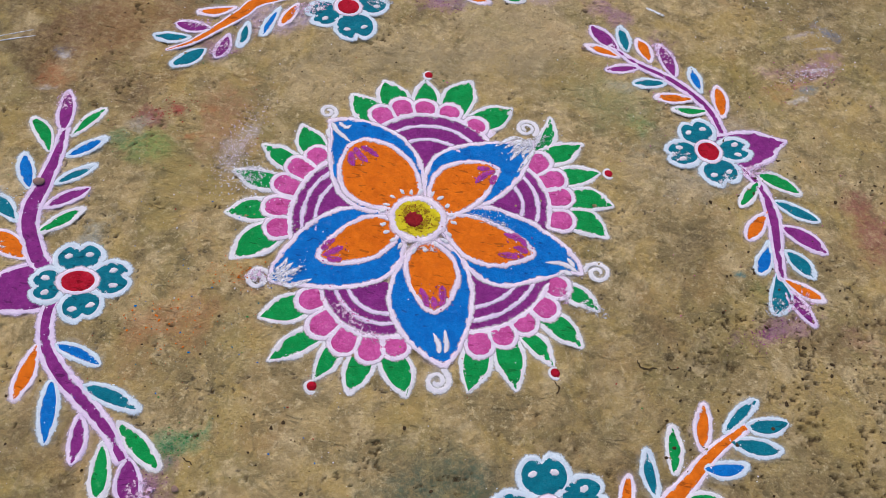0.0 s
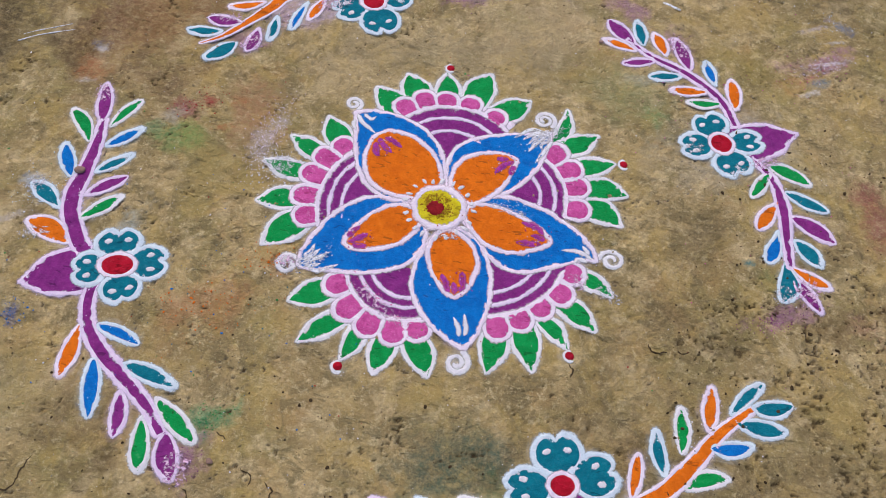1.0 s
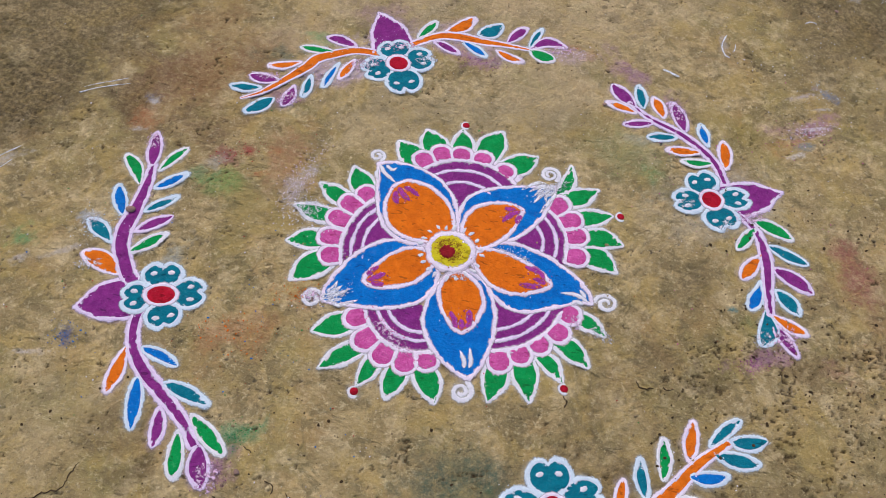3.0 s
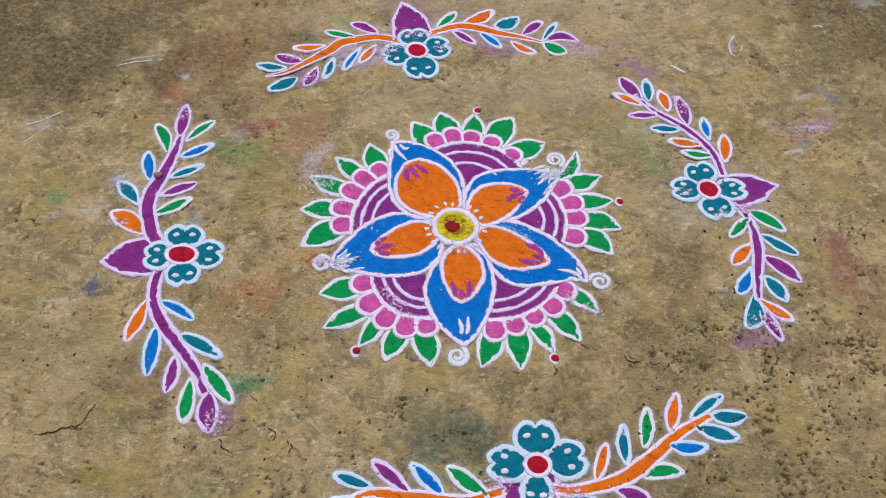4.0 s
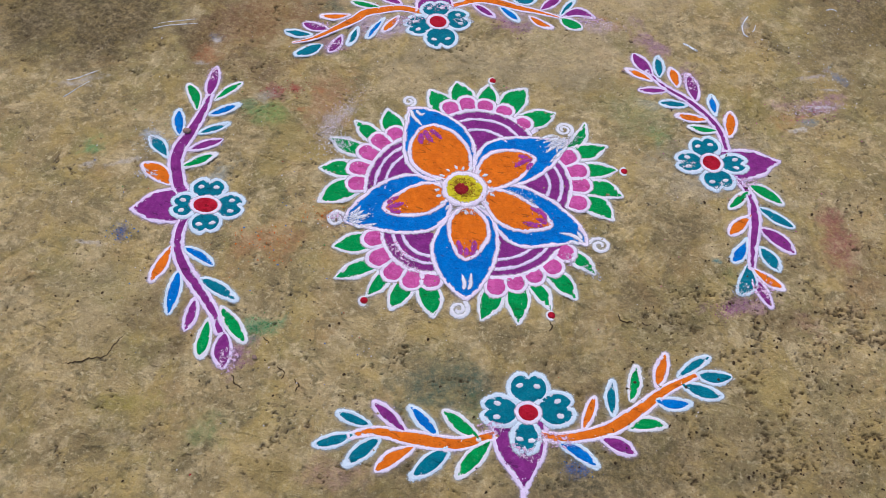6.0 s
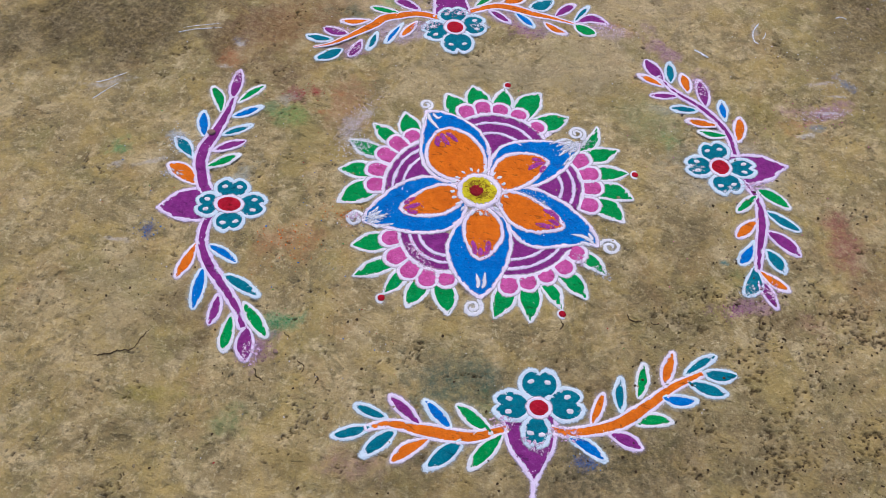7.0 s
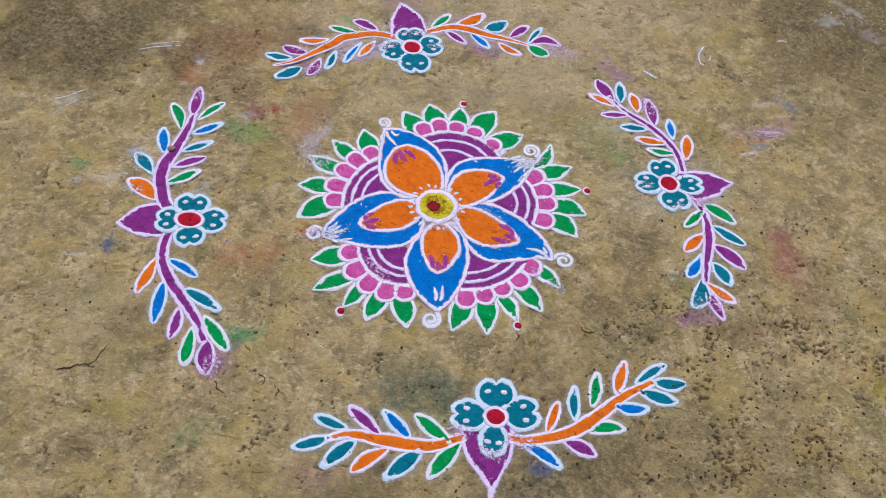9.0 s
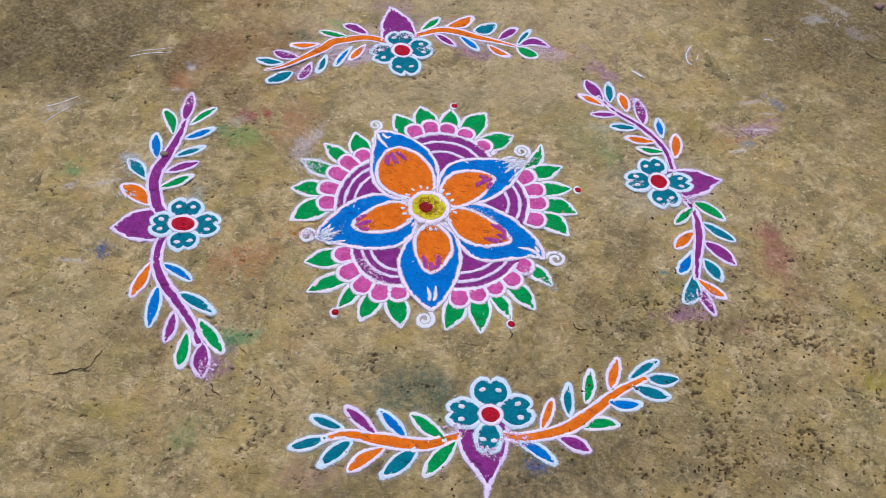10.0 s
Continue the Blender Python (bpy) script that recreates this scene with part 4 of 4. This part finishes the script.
leaf(V, "green", (-0.380, 0.494), (-0.463, 0.487), 0.0140, 0.0008, 0.53)
leaf(V, "blue", (-0.359, 0.464), (-0.374, 0.375), 0.0120, -0.0012, 0.65)
leaf(V, "violet", (-0.329, 0.520), (-0.412, 0.537), 0.0169, -0.0052, 0.58)
leaf(V, "orange", (-0.325, 0.482), (-0.347, 0.409), 0.0143, 0.0003, 0.56)
leaf(V, "green", (-0.199, 0.584), (-0.164, 0.657), 0.0144, 0.0001, 0.59)
leaf(V, "orange", (-0.139, 0.622), (-0.076, 0.691), 0.0197, -0.0066, 0.56)
leaf(V, "teal", (-0.062, 0.633), (-0.006, 0.681), 0.0228, -0.0075, 0.49)
leaf(V, "violet", (0.013, 0.621), (0.053, 0.687), 0.0165, 0.0012, 0.55)
leaf(V, "teal", (0.066, 0.619), (0.089, 0.694), 0.0112, 0.0005, 0.54)
leaf(V, "violet", (0.069, 0.617), (0.158, 0.641), 0.0173, 0.0200, 0.51)
leaf(V, "green", (0.067, 0.611), (0.134, 0.590), 0.0217, -0.0021, 0.55)
leaf(V, "orange", (-0.011, 0.590), (0.060, 0.566), 0.0139, -0.0030, 0.55)
leaf(V, "blue", (-0.090, 0.601), (-0.025, 0.559), 0.0140, 0.0026, 0.52)
leaf(V, "violet", (-0.160, 0.588), (-0.090, 0.558), 0.0142, -0.0003, 0.52)
stem(V, "orange_bare", [(-0.542, 0.300), (-0.503, 0.328), (-0.466, 0.375), (-0.428, 0.426), (-0.411, 0.461), (-0.378, 0.485), (-0.331, 0.508), (-0.261, 0.510)], 0.0037, 0.0155, 0.0111)
stem(V, "orange", [(-0.221, 0.546), (-0.163, 0.599), (-0.112, 0.615), (-0.043, 0.613), (0.024, 0.612), (0.067, 0.613)], 0.0107, 0.0160, 0.0053)
blossom_petal(V, (-0.224, 0.492), -65, 0.0926, 0.0436)
blossom_petal(V, (-0.224, 0.492), -146, 0.0851, 0.0386)
blossom_petal(V, (-0.224, 0.492), 30, 0.0829, 0.0382)
blossom_petal(V, (-0.224, 0.492), 115, 0.0716, 0.0411)
blossom_centre(V, (-0.224, 0.492), 0.0245, 0.0235)
smudge(V, -0.300, 0.470, 0.044, 0.017, 30, "pink_haze")
smudge(V, -0.165, 0.520, 0.026, 0.016, 20, height=0.0064)
smudge(V, -0.290, 0.470, 0.020, 0.016, 40, height=0.0064)
smudge(V, -0.235, 0.545, 0.040, 0.014, 20, "pink_haze", 0.0064)
smudge(V, -0.440, 0.325, 0.026, 0.020, 70, "pink_haze")
smudge(V, -0.500, 0.380, 0.034, 0.014, 0, "pink_haze")
smudge(V, 0.140, 0.628, 0.036, 0.013, 15, "pink_haze")
finish(V)

V = motif("vine_rangoli", "violet-stemmed powder vine with a teal blossom curving on bare earth", (0.53, 0.25), "vines round the flower")
lily(V, (0.546, 0.262), (0.668, 0.319), 0.0450, -0.0006, 0.45)
leaf(V, "violet", (0.332, 0.492), (0.271, 0.552), 0.0209, 0.0014, 0.53)
leaf(V, "orange", (0.337, 0.474), (0.264, 0.491), 0.0138, -0.0008, 0.57)
leaf(V, "teal", (0.350, 0.491), (0.333, 0.563), 0.0160, -0.0012, 0.51)
leaf(V, "orange", (0.400, 0.470), (0.370, 0.533), 0.0168, -0.0022, 0.55)
leaf(V, "violet", (0.377, 0.451), (0.308, 0.431), 0.0133, -0.0001, 0.53)
leaf(V, "violet", (0.450, 0.440), (0.412, 0.525), 0.0179, -0.0034, 0.50)
leaf(V, "teal", (0.435, 0.423), (0.364, 0.406), 0.0143, 0.0002, 0.55)
leaf(V, "blue", (0.503, 0.408), (0.480, 0.477), 0.0138, 0.0011, 0.56)
leaf(V, "orange", (0.486, 0.389), (0.408, 0.380), 0.0147, 0.0002, 0.54)
leaf(V, "orange", (0.543, 0.351), (0.534, 0.438), 0.0168, -0.0013, 0.53)
leaf(V, "green", (0.516, 0.364), (0.443, 0.356), 0.0130, 0.0039, 0.52)
leaf(V, "green", (0.607, 0.226), (0.688, 0.195), 0.0191, 0.0026, 0.48)
leaf(V, "green", (0.610, 0.209), (0.570, 0.138), 0.0142, -0.0006, 0.51)
leaf(V, "teal", (0.636, 0.168), (0.720, 0.137), 0.0169, -0.0011, 0.50)
leaf(V, "orange", (0.624, 0.145), (0.582, 0.069), 0.0176, -0.0013, 0.64)
leaf(V, "violet", (0.645, 0.113), (0.728, 0.067), 0.0199, 0.0038, 0.50)
leaf(V, "blue", (0.622, 0.079), (0.601, -0.001), 0.0166, 0.0027, 0.67)
leaf(V, "teal", (0.649, 0.062), (0.701, 0.010), 0.0184, 0.0028, 0.51)
leaf(V, "teal", (0.632, 0.011), (0.626, -0.078), 0.0218, 0.0096, 0.59)
leaf(V, "orange", (0.644, 0.002), (0.717, -0.032), 0.0152, -0.0024, 0.57)
leaf(V, "violet", (0.646, -0.019), (0.696, -0.085), 0.0156, 0.0002, 0.46)
stem(V, "violet_thin", [(0.317, 0.502), (0.367, 0.464), (0.432, 0.437), (0.483, 0.403), (0.521, 0.360), (0.544, 0.300), (0.544, 0.280)], 0.0074, 0.0124, 0.0111)
stem(V, "violet", [(0.563, 0.247), (0.582, 0.229), (0.613, 0.193), (0.631, 0.133), (0.636, 0.067), (0.642, 0.000)], 0.0057, 0.0154, 0.0091)
blossom_petal(V, (0.515, 0.261), 119, 0.0765, 0.0389)
blossom_petal(V, (0.515, 0.261), -163, 0.0835, 0.0323)
blossom_petal(V, (0.515, 0.261), -64, 0.0810, 0.0400)
blossom_petal(V, (0.515, 0.261), 16, 0.0823, 0.0300)
blossom_centre(V, (0.515, 0.261), 0.0238, 0.0240)
smudge(V, 0.462, 0.238, 0.020, 0.014, 10, height=0.0064)
smudge(V, 0.548, 0.200, 0.022, 0.014, 60, height=0.0064)
smudge(V, 0.600, 0.232, 0.030, 0.014, 20, "pink_haze")
smudge(V, 0.425, 0.500, 0.022, 0.034, 25, "pink_haze")
smudge(V, 0.670, -0.045, 0.030, 0.022, 60, "pink_haze")
smudge(V, 0.628, -0.060, 0.022, 0.018, 60)
finish(V)

V = motif("vine_rangoli", "broad violet-stemmed powder vine with a teal blossom on bare earth", (-0.55, -0.22), "vines round the flower")
lily(V, (-0.575, -0.240), (-0.678, -0.289), 0.0467, -0.0014, 0.47)
leaf(V, "violet", (-0.660, 0.068), (-0.685, 0.166), 0.0173, -0.0001, 0.46)
leaf(V, "green", (-0.667, 0.020), (-0.727, 0.091), 0.0167, -0.0064, 0.55)
leaf(V, "green", (-0.641, 0.059), (-0.603, 0.136), 0.0138, 0.0029, 0.57)
leaf(V, "blue", (-0.635, 0.016), (-0.579, 0.070), 0.0140, -0.0010, 0.51)
leaf(V, "blue", (-0.671, -0.062), (-0.710, 0.011), 0.0163, 0.0013, 0.51)
leaf(V, "teal", (-0.633, -0.046), (-0.578, 0.010), 0.0130, -0.0000, 0.51)
leaf(V, "teal", (-0.662, -0.133), (-0.736, -0.084), 0.0178, -0.0016, 0.63)
leaf(V, "violet", (-0.633, -0.099), (-0.569, -0.040), 0.0156, 0.0012, 0.54)
leaf(V, "orange", (-0.623, -0.197), (-0.714, -0.163), 0.0236, -0.0049, 0.54)
leaf(V, "green", (-0.624, -0.147), (-0.563, -0.083), 0.0148, 0.0003, 0.51)
leaf(V, "blue", (-0.522, -0.339), (-0.439, -0.361), 0.0144, 0.0026, 0.48)
leaf(V, "orange", (-0.548, -0.343), (-0.547, -0.442), 0.0165, 0.0010, 0.55)
leaf(V, "teal", (-0.456, -0.398), (-0.361, -0.422), 0.0166, 0.0024, 0.47)
leaf(V, "blue", (-0.504, -0.396), (-0.477, -0.500), 0.0164, -0.0001, 0.49)
leaf(V, "green", (-0.387, -0.444), (-0.302, -0.507), 0.0173, -0.0000, 0.52)
leaf(V, "violet", (-0.444, -0.442), (-0.428, -0.523), 0.0154, 0.0029, 0.54)
leaf(V, "green", (-0.396, -0.478), (-0.374, -0.570), 0.0170, 0.0003, 0.58)
leaf(V, "violet", (-0.354, -0.495), (-0.321, -0.574), 0.0210, -0.0023, 0.52)
stem(V, "violet", [(-0.660, 0.073), (-0.653, 0.025), (-0.651, -0.040), (-0.652, -0.104), (-0.637, -0.148), (-0.601, -0.199), (-0.571, -0.211)], 0.0103, 0.0194, 0.0171)
stem(V, "violet", [(-0.552, -0.259), (-0.552, -0.294), (-0.534, -0.344), (-0.500, -0.382), (-0.448, -0.421), (-0.398, -0.459), (-0.359, -0.501)], 0.0122, 0.0163, 0.0112)
blossom_petal(V, (-0.527, -0.224), 107, 0.0734, 0.0418)
blossom_petal(V, (-0.527, -0.224), 17, 0.0845, 0.0361)
blossom_petal(V, (-0.527, -0.224), -64, 0.0733, 0.0360)
blossom_petal(V, (-0.527, -0.224), -160, 0.0743, 0.0345)
blossom_centre(V, (-0.527, -0.224), 0.0306, 0.0225)
smudge(V, -0.690, -0.188, 0.030, 0.012, 20)
smudge(V, -0.728, -0.088, 0.018, 0.022, 40)
smudge(V, -0.682, 0.140, 0.016, 0.024, 10, "pink_haze")
smudge(V, -0.320, -0.550, 0.022, 0.028, 20, "pink_haze")
finish(V)

V = motif("vine_rangoli", "orange-stemmed powder vine with a teal blossom and violet petal on earth", (0.27, -0.48), "vines round the flower")
lily(V, (0.260, -0.489), (0.310, -0.625), 0.0521, -0.0018, 0.36)
leaf(V, "teal", (-0.003, -0.589), (-0.080, -0.583), 0.0143, 0.0003, 0.55)
leaf(V, "teal", (-0.029, -0.615), (-0.097, -0.661), 0.0157, 0.0015, 0.53)
leaf(V, "teal", (0.021, -0.604), (-0.025, -0.677), 0.0182, -0.0013, 0.51)
leaf(V, "violet", (0.061, -0.579), (-0.022, -0.538), 0.0154, 0.0009, 0.51)
leaf(V, "orange", (0.087, -0.602), (0.030, -0.674), 0.0171, -0.0045, 0.55)
leaf(V, "blue", (0.122, -0.568), (0.050, -0.527), 0.0154, 0.0002, 0.49)
leaf(V, "teal", (0.151, -0.584), (0.101, -0.663), 0.0198, -0.0007, 0.50)
leaf(V, "green", (0.201, -0.549), (0.112, -0.515), 0.0176, 0.0014, 0.54)
leaf(V, "green", (0.220, -0.544), (0.177, -0.639), 0.0188, -0.0003, 0.52)
leaf(V, "orange", (0.381, -0.472), (0.388, -0.390), 0.0131, -0.0008, 0.53)
leaf(V, "blue", (0.342, -0.508), (0.425, -0.532), 0.0159, 0.0047, 0.56)
leaf(V, "teal", (0.432, -0.427), (0.412, -0.346), 0.0142, 0.0032, 0.52)
leaf(V, "violet", (0.416, -0.476), (0.490, -0.486), 0.0174, 0.0029, 0.54)
leaf(V, "green", (0.457, -0.384), (0.451, -0.304), 0.0150, -0.0027, 0.53)
leaf(V, "green", (0.463, -0.438), (0.536, -0.409), 0.0164, 0.0059, 0.48)
leaf(V, "orange", (0.499, -0.339), (0.502, -0.257), 0.0157, -0.0005, 0.49)
leaf(V, "blue", (0.501, -0.367), (0.574, -0.350), 0.0154, -0.0046, 0.47)
leaf(V, "teal", (0.534, -0.303), (0.590, -0.234), 0.0139, 0.0017, 0.54)
leaf(V, "teal", (0.569, -0.285), (0.641, -0.267), 0.0172, -0.0039, 0.49)
leaf(V, "teal", (0.542, -0.316), (0.630, -0.315), 0.0179, -0.0025, 0.54)
stem(V, "orange", [(-0.038, -0.621), (0.004, -0.597), (0.062, -0.590), (0.131, -0.580), (0.174, -0.566), (0.226, -0.530)], 0.0080, 0.0180, 0.0110)
stem(V, "orange", [(0.303, -0.505), (0.341, -0.500), (0.379, -0.483), (0.431, -0.450), (0.479, -0.392), (0.517, -0.338), (0.569, -0.286)], 0.0104, 0.0172, 0.0090)
blossom_petal(V, (0.273, -0.468), 105, 0.0837, 0.0421)
blossom_petal(V, (0.273, -0.468), -166, 0.0919, 0.0351)
blossom_petal(V, (0.273, -0.468), 26, 0.0921, 0.0380)
blossom_petal(V, (0.273, -0.468), -80, 0.0842, 0.0291)
blossom_centre(V, (0.273, -0.468), 0.0221, 0.0196)
smudge(V, 0.335, -0.505, 0.034, 0.018, 10, "pink_haze", 0.0050)
smudge(V, 0.215, -0.520, 0.026, 0.016, 10, "pink_haze", 0.0050)
smudge(V, 0.285, -0.548, 0.032, 0.014, -10, "pink_haze", 0.0064)
ribbon("tail", [(0.303, -0.616), (0.309, -0.640), (0.314, -0.672)], 0.0052, 0.0020, "lilac", V, False, "lilac-white powder tail")
finish(V)


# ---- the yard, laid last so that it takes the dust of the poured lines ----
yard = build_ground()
for line in CRACKS:
    p = spline(line, 30)
    p = p + 0.007 * np.stack([vnoise(p[:, 0], p[:, 1], 0.012, 14) - 0.5, vnoise(p[:, 0], p[:, 1], 0.012, 15) - 0.5], 1) + 0.004 * np.stack([vnoise(p[:, 0], p[:, 1], 0.004, 16) - 0.5, vnoise(p[:, 0], p[:, 1], 0.004, 17) - 0.5], 1)
    ribbon("crack", p, (0.0003, 0.0009, 0.0004, 0.0013, 0.0007, 0.0011, 0.0002), 0.0001, "soil", yard, False, "dark crack in the dried earth", 0, 0.0004)


# ---- spilt powder and crumbs ----
def spill(label, key, x, y, rx, ry, turn, count, big=1.0):
    """Grains of one colour spilt over a patch of earth."""
    rng = np.random.default_rng(int(abs(x * 911 + y * 577) * 10) + count)
    p = rng.normal(0, 0.5, (count, 2)) * (rx, ry) @ rot(turn).T + (x, y)
    size = (0.0005 + 0.0013 * rng.random(count) ** 3) * big
    v, f = lumps(p, size, rng)
    me = bpy.data.meshes.new("spilt_powder")
    me.from_pydata(v.tolist(), [], f)
    me.materials.append(POWDER[key])
    tagged(new("spilt_powder", me), label, "powder", kind="stuff")


spill("white powder grains spilt beside the flower's leaves", "blush", -0.345, 0.110, 0.032, 0.10, -10, 900, 0.65)
spill("white powder grains dusted over a green leaf", "white", -0.318, 0.035, 0.05, 0.04, 0, 160)
spill("red powder grains spilt on earth", "red", -0.495, 0.15, 0.06, 0.03, 25, 130, 0.8)
spill("pink powder grains spilt on earth", "pink", 0.71, 0.50, 0.10, 0.05, 25, 160, 0.6)
spill("pale blue powder grains spilt on earth", "frost", 0.745, 0.63, 0.07, 0.04, 20, 80, 0.7)
spill("pale powder grains smeared on earth", "blush", 0.735, 0.515, 0.08, 0.02, 28, 260, 0.8)
spill("white powder grains smeared on shade-painted earth", "white", 0.90, 1.04, 0.12, 0.05, -10, 160)
spill("magenta powder grains beside the vine tip", "magenta", 0.608, -0.118, 0.03, 0.02, 25, 160, 0.6)
spill("violet powder grains spilt below the vine", "violet", 0.63, -0.10, 0.08, 0.03, 25, 160, 0.6)
spill("violet powder grains spilt beside the vine", "violet", -0.055, 0.555, 0.09, 0.035, -15, 300, 0.6)
spill("blue powder grains spilt on earth", "blue", -0.668, -0.345, 0.035, 0.03, 0, 90, 0.9)
spill("orange powder grains spilt on earth", "orange", -0.36, -0.27, 0.09, 0.06, 0, 120)
spill("green powder grains spilt at a leaf's tip", "green", -0.30, -0.465, 0.05, 0.03, 30, 300, 0.55)
spill("violet powder grains spilt at the vine's end", "violet", -0.315, -0.535, 0.04, 0.05, -20, 240, 0.55)
spill("blue powder grains spilt below a leaf", "blue", 0.39, -0.545, 0.03, 0.02, 0, 160, 0.55)
spill("white powder grains strewn over the yard", "white", -0.1, 0.0, 1.3, 0.9, 0, 480, 0.95)
spill("lilac-white powder dusted over the vine", "lilac", -0.25, 0.545, 0.11, 0.05, 20, 260, 0.8)
spill("lilac-white powder dusted over the vine", "lilac", -0.38, 0.43, 0.08, 0.06, 40, 240, 0.8)
spill("pale powder smeared past the vine's tip", "blush", 0.16, 0.625, 0.07, 0.02, 10, 160, 0.8)
spill("bluish powder smudged over a leaf", "frost", -0.71, -0.10, 0.06, 0.05, 0, 200, 0.8)
spill("red powder grains strewn near the flower", "red", -0.15, -0.1, 0.75, 0.5, 0, 90, 0.9)
spill("green powder grains strewn near the flower", "green", -0.30, 0.0, 0.6, 0.6, 0, 90, 0.9)
spill("blue powder grains strewn near the flower", "blue", -0.25, -0.22, 0.5, 0.3, 0, 80, 0.9)
spill("pink powder grains strewn near the flower", "pink", 0.45, 0.3, 0.5, 0.4, 0, 110, 0.9)
spill("white powder grains strewn beyond the vine", "white", 0.72, 0.72, 0.30, 0.20, 20, 90, 1.0)
spill("teal powder grains strewn near the flower", "teal", -0.28, -0.30, 0.30, 0.14, 0, 60, 0.9)


def crumbs(label, material, x, y, rx, ry, count, lo, hi):
    rng = np.random.default_rng(count)
    p = rng.uniform(-1, 1, (count, 2)) * (rx, ry) + (x, y)
    keep = vnoise(p[:, 0], p[:, 1], 0.12, 41) + 0.4 * rng.random(count) > 0.62
    p = p[keep]
    v, f = lumps(p, lo + (hi - lo) * rng.random(len(p)) ** 3, rng, 0.5)
    me = bpy.data.meshes.new("soil_crumbs")
    me.from_pydata(v.tolist(), [], f)
    me.materials.append(material)
    tagged(new("soil_crumbs", me), label, "soil", kind="stuff")


crumbs("dark crumbs of soil strewn on the yard", CRUMB, 0.85, -0.15, 0.42, 0.45, 1100, 0.0008, 0.0032)
crumbs("dark crumbs of soil strewn on the yard", CRUMB, 0.1, -0.65, 0.9, 0.30, 520, 0.0007, 0.0028)
crumbs("dark crumbs of soil strewn on the yard", CRUMB, -0.1, 0.2, 1.2, 0.8, 320, 0.0006, 0.0024)
crumbs("pale crumbs of dry soil strewn on the yard", PALE_CRUMB, -0.1, 0.1, 1.25, 1.0, 2600, 0.0006, 0.0030)


def scratch(points, half):
    """A faint chalky scrape on the earth."""
    ob = motif("powder_scrape", "faint white scrape of powder on bare earth", points[0])
    ob["category"] = "powder mark"
    ribbon("scrape", spline(points), half, 0.0006, "streak", ob, False, rate=0, base=0.0004)


scratch([(-0.895, 0.232), (-0.845, 0.262), (-0.795, 0.283)], 0.0009)
scratch([(-0.890, 0.250), (-0.850, 0.274), (-0.805, 0.297)], 0.0007)
scratch([(0.386, 0.628), (0.404, 0.620), (0.426, 0.613)], 0.0024)
scratch([(0.530, 0.778), (0.521, 0.742), (0.528, 0.712), (0.541, 0.703)], 0.0014)
scratch([(0.553, 0.752), (0.552, 0.734), (0.547, 0.722)], 0.0008)
scratch([(0.722, 0.868), (0.735, 0.876), (0.750, 0.874)], 0.0013)
scratch([(-1.006, 0.005), (-0.982, 0.022), (-0.949, 0.060)], 0.0010)
scratch([(-0.985, -0.045), (-0.968, -0.010), (-0.950, 0.022)], 0.0008)


def twig(points, half):
    """A dry bent twig or grass blade, split at one end, lying on the earth."""
    p, _ = resample(spline(points), 0.004, False)
    ob = new("twig")
    ob.location = (*points[0], 0)
    ob.empty_display_size = 0.03
    tagged(ob, "dry bent olive-brown grass blade lying on shade-painted earth", "twig")

    def rod(name, line, r0, r1, lift):
        verts, faces, k = [], [], 8
        for i, q in enumerate(line):
            d = line[min(i + 1, len(line) - 1)] - line[max(i - 1, 0)]
            d = d / np.linalg.norm(d)
            r = r0 + (r1 - r0) * i / (len(line) - 1)
            z = float(soil_height(q[:1], q[1:])[0]) + r * 0.6 + lift * math.sin(np.pi * i / (len(line) - 1))
            for j in range(k):
                a = 2 * np.pi * j / k
                verts.append((q[0] - d[1] * r * math.cos(a), q[1] + d[0] * r * math.cos(a), z + r * 0.7 * math.sin(a)))
        for i in range(len(line) - 1):
            for j in range(k):
                faces.append((i * k + j, i * k + (j + 1) % k, (i + 1) * k + (j + 1) % k, (i + 1) * k + j))
        faces += [tuple(range(k))[::-1], tuple(range((len(line) - 1) * k, len(line) * k))]
        link_mesh(name, verts, faces, STRAW, ob)

    rod("stalk", p, half * 0.7, half, 0.006)
    rod("side_shoot", np.linspace(p[0], p[0] + np.array((-0.004, 0.030)), 6), half * 0.6, half * 0.25, 0.002)


STRAW = powder("dry_straw", (0.30, 0.27, 0.11), (0.20, 0.17, 0.07), (0.48, 0.44, 0.24), 0.3)
twig([(1.008, 0.918), (1.022, 0.905), (1.045, 0.898), (1.085, 0.906), (1.130, 0.930)], 0.0030)


def pebble(x, y, r, seed, label):
    """A worn pebble, flattened and dented."""
    bm = bmesh.new()
    bmesh.ops.create_icosphere(bm, subdivisions=3, radius=r)
    z = float(soil_height(np.array([x]), np.array([y]))[0])
    for v in bm.verts:
        k = 1 + 0.35 * noise.noise(v.co / r * 0.9 + Vector((seed, 0, 0)))
        v.co = Vector((v.co.x * k * 1.15, v.co.y * k, v.co.z * k * 0.55))
    me = bpy.data.meshes.new("pebble")
    bm.to_mesh(me)
    bm.free()
    me.shade_smooth()
    me.materials.append(PEBBLE)
    ob = new("pebble", me)
    ob.location = (x, y, z + r * 0.35 + 0.0015)
    tagged(ob, label, "pebble", "pebbles on the yard")


pebble(-0.659, -0.048, 0.0080, 1.3, "small brown pebble lying on the violet powder stem")
pebble(-0.272, -0.530, 0.0045, 2.7, "tiny pale pebble on bare earth")
pebble(0.262, 0.480, 0.0040, 4.1, "tiny pale pebble on bare earth")
pebble(1.037, 1.129, 0.0120, 5.2, "rounded brown pebble on shade-painted earth")
pebble(0.800, 0.930, 0.0040, 6.4, "tiny pale pebble on bare earth")
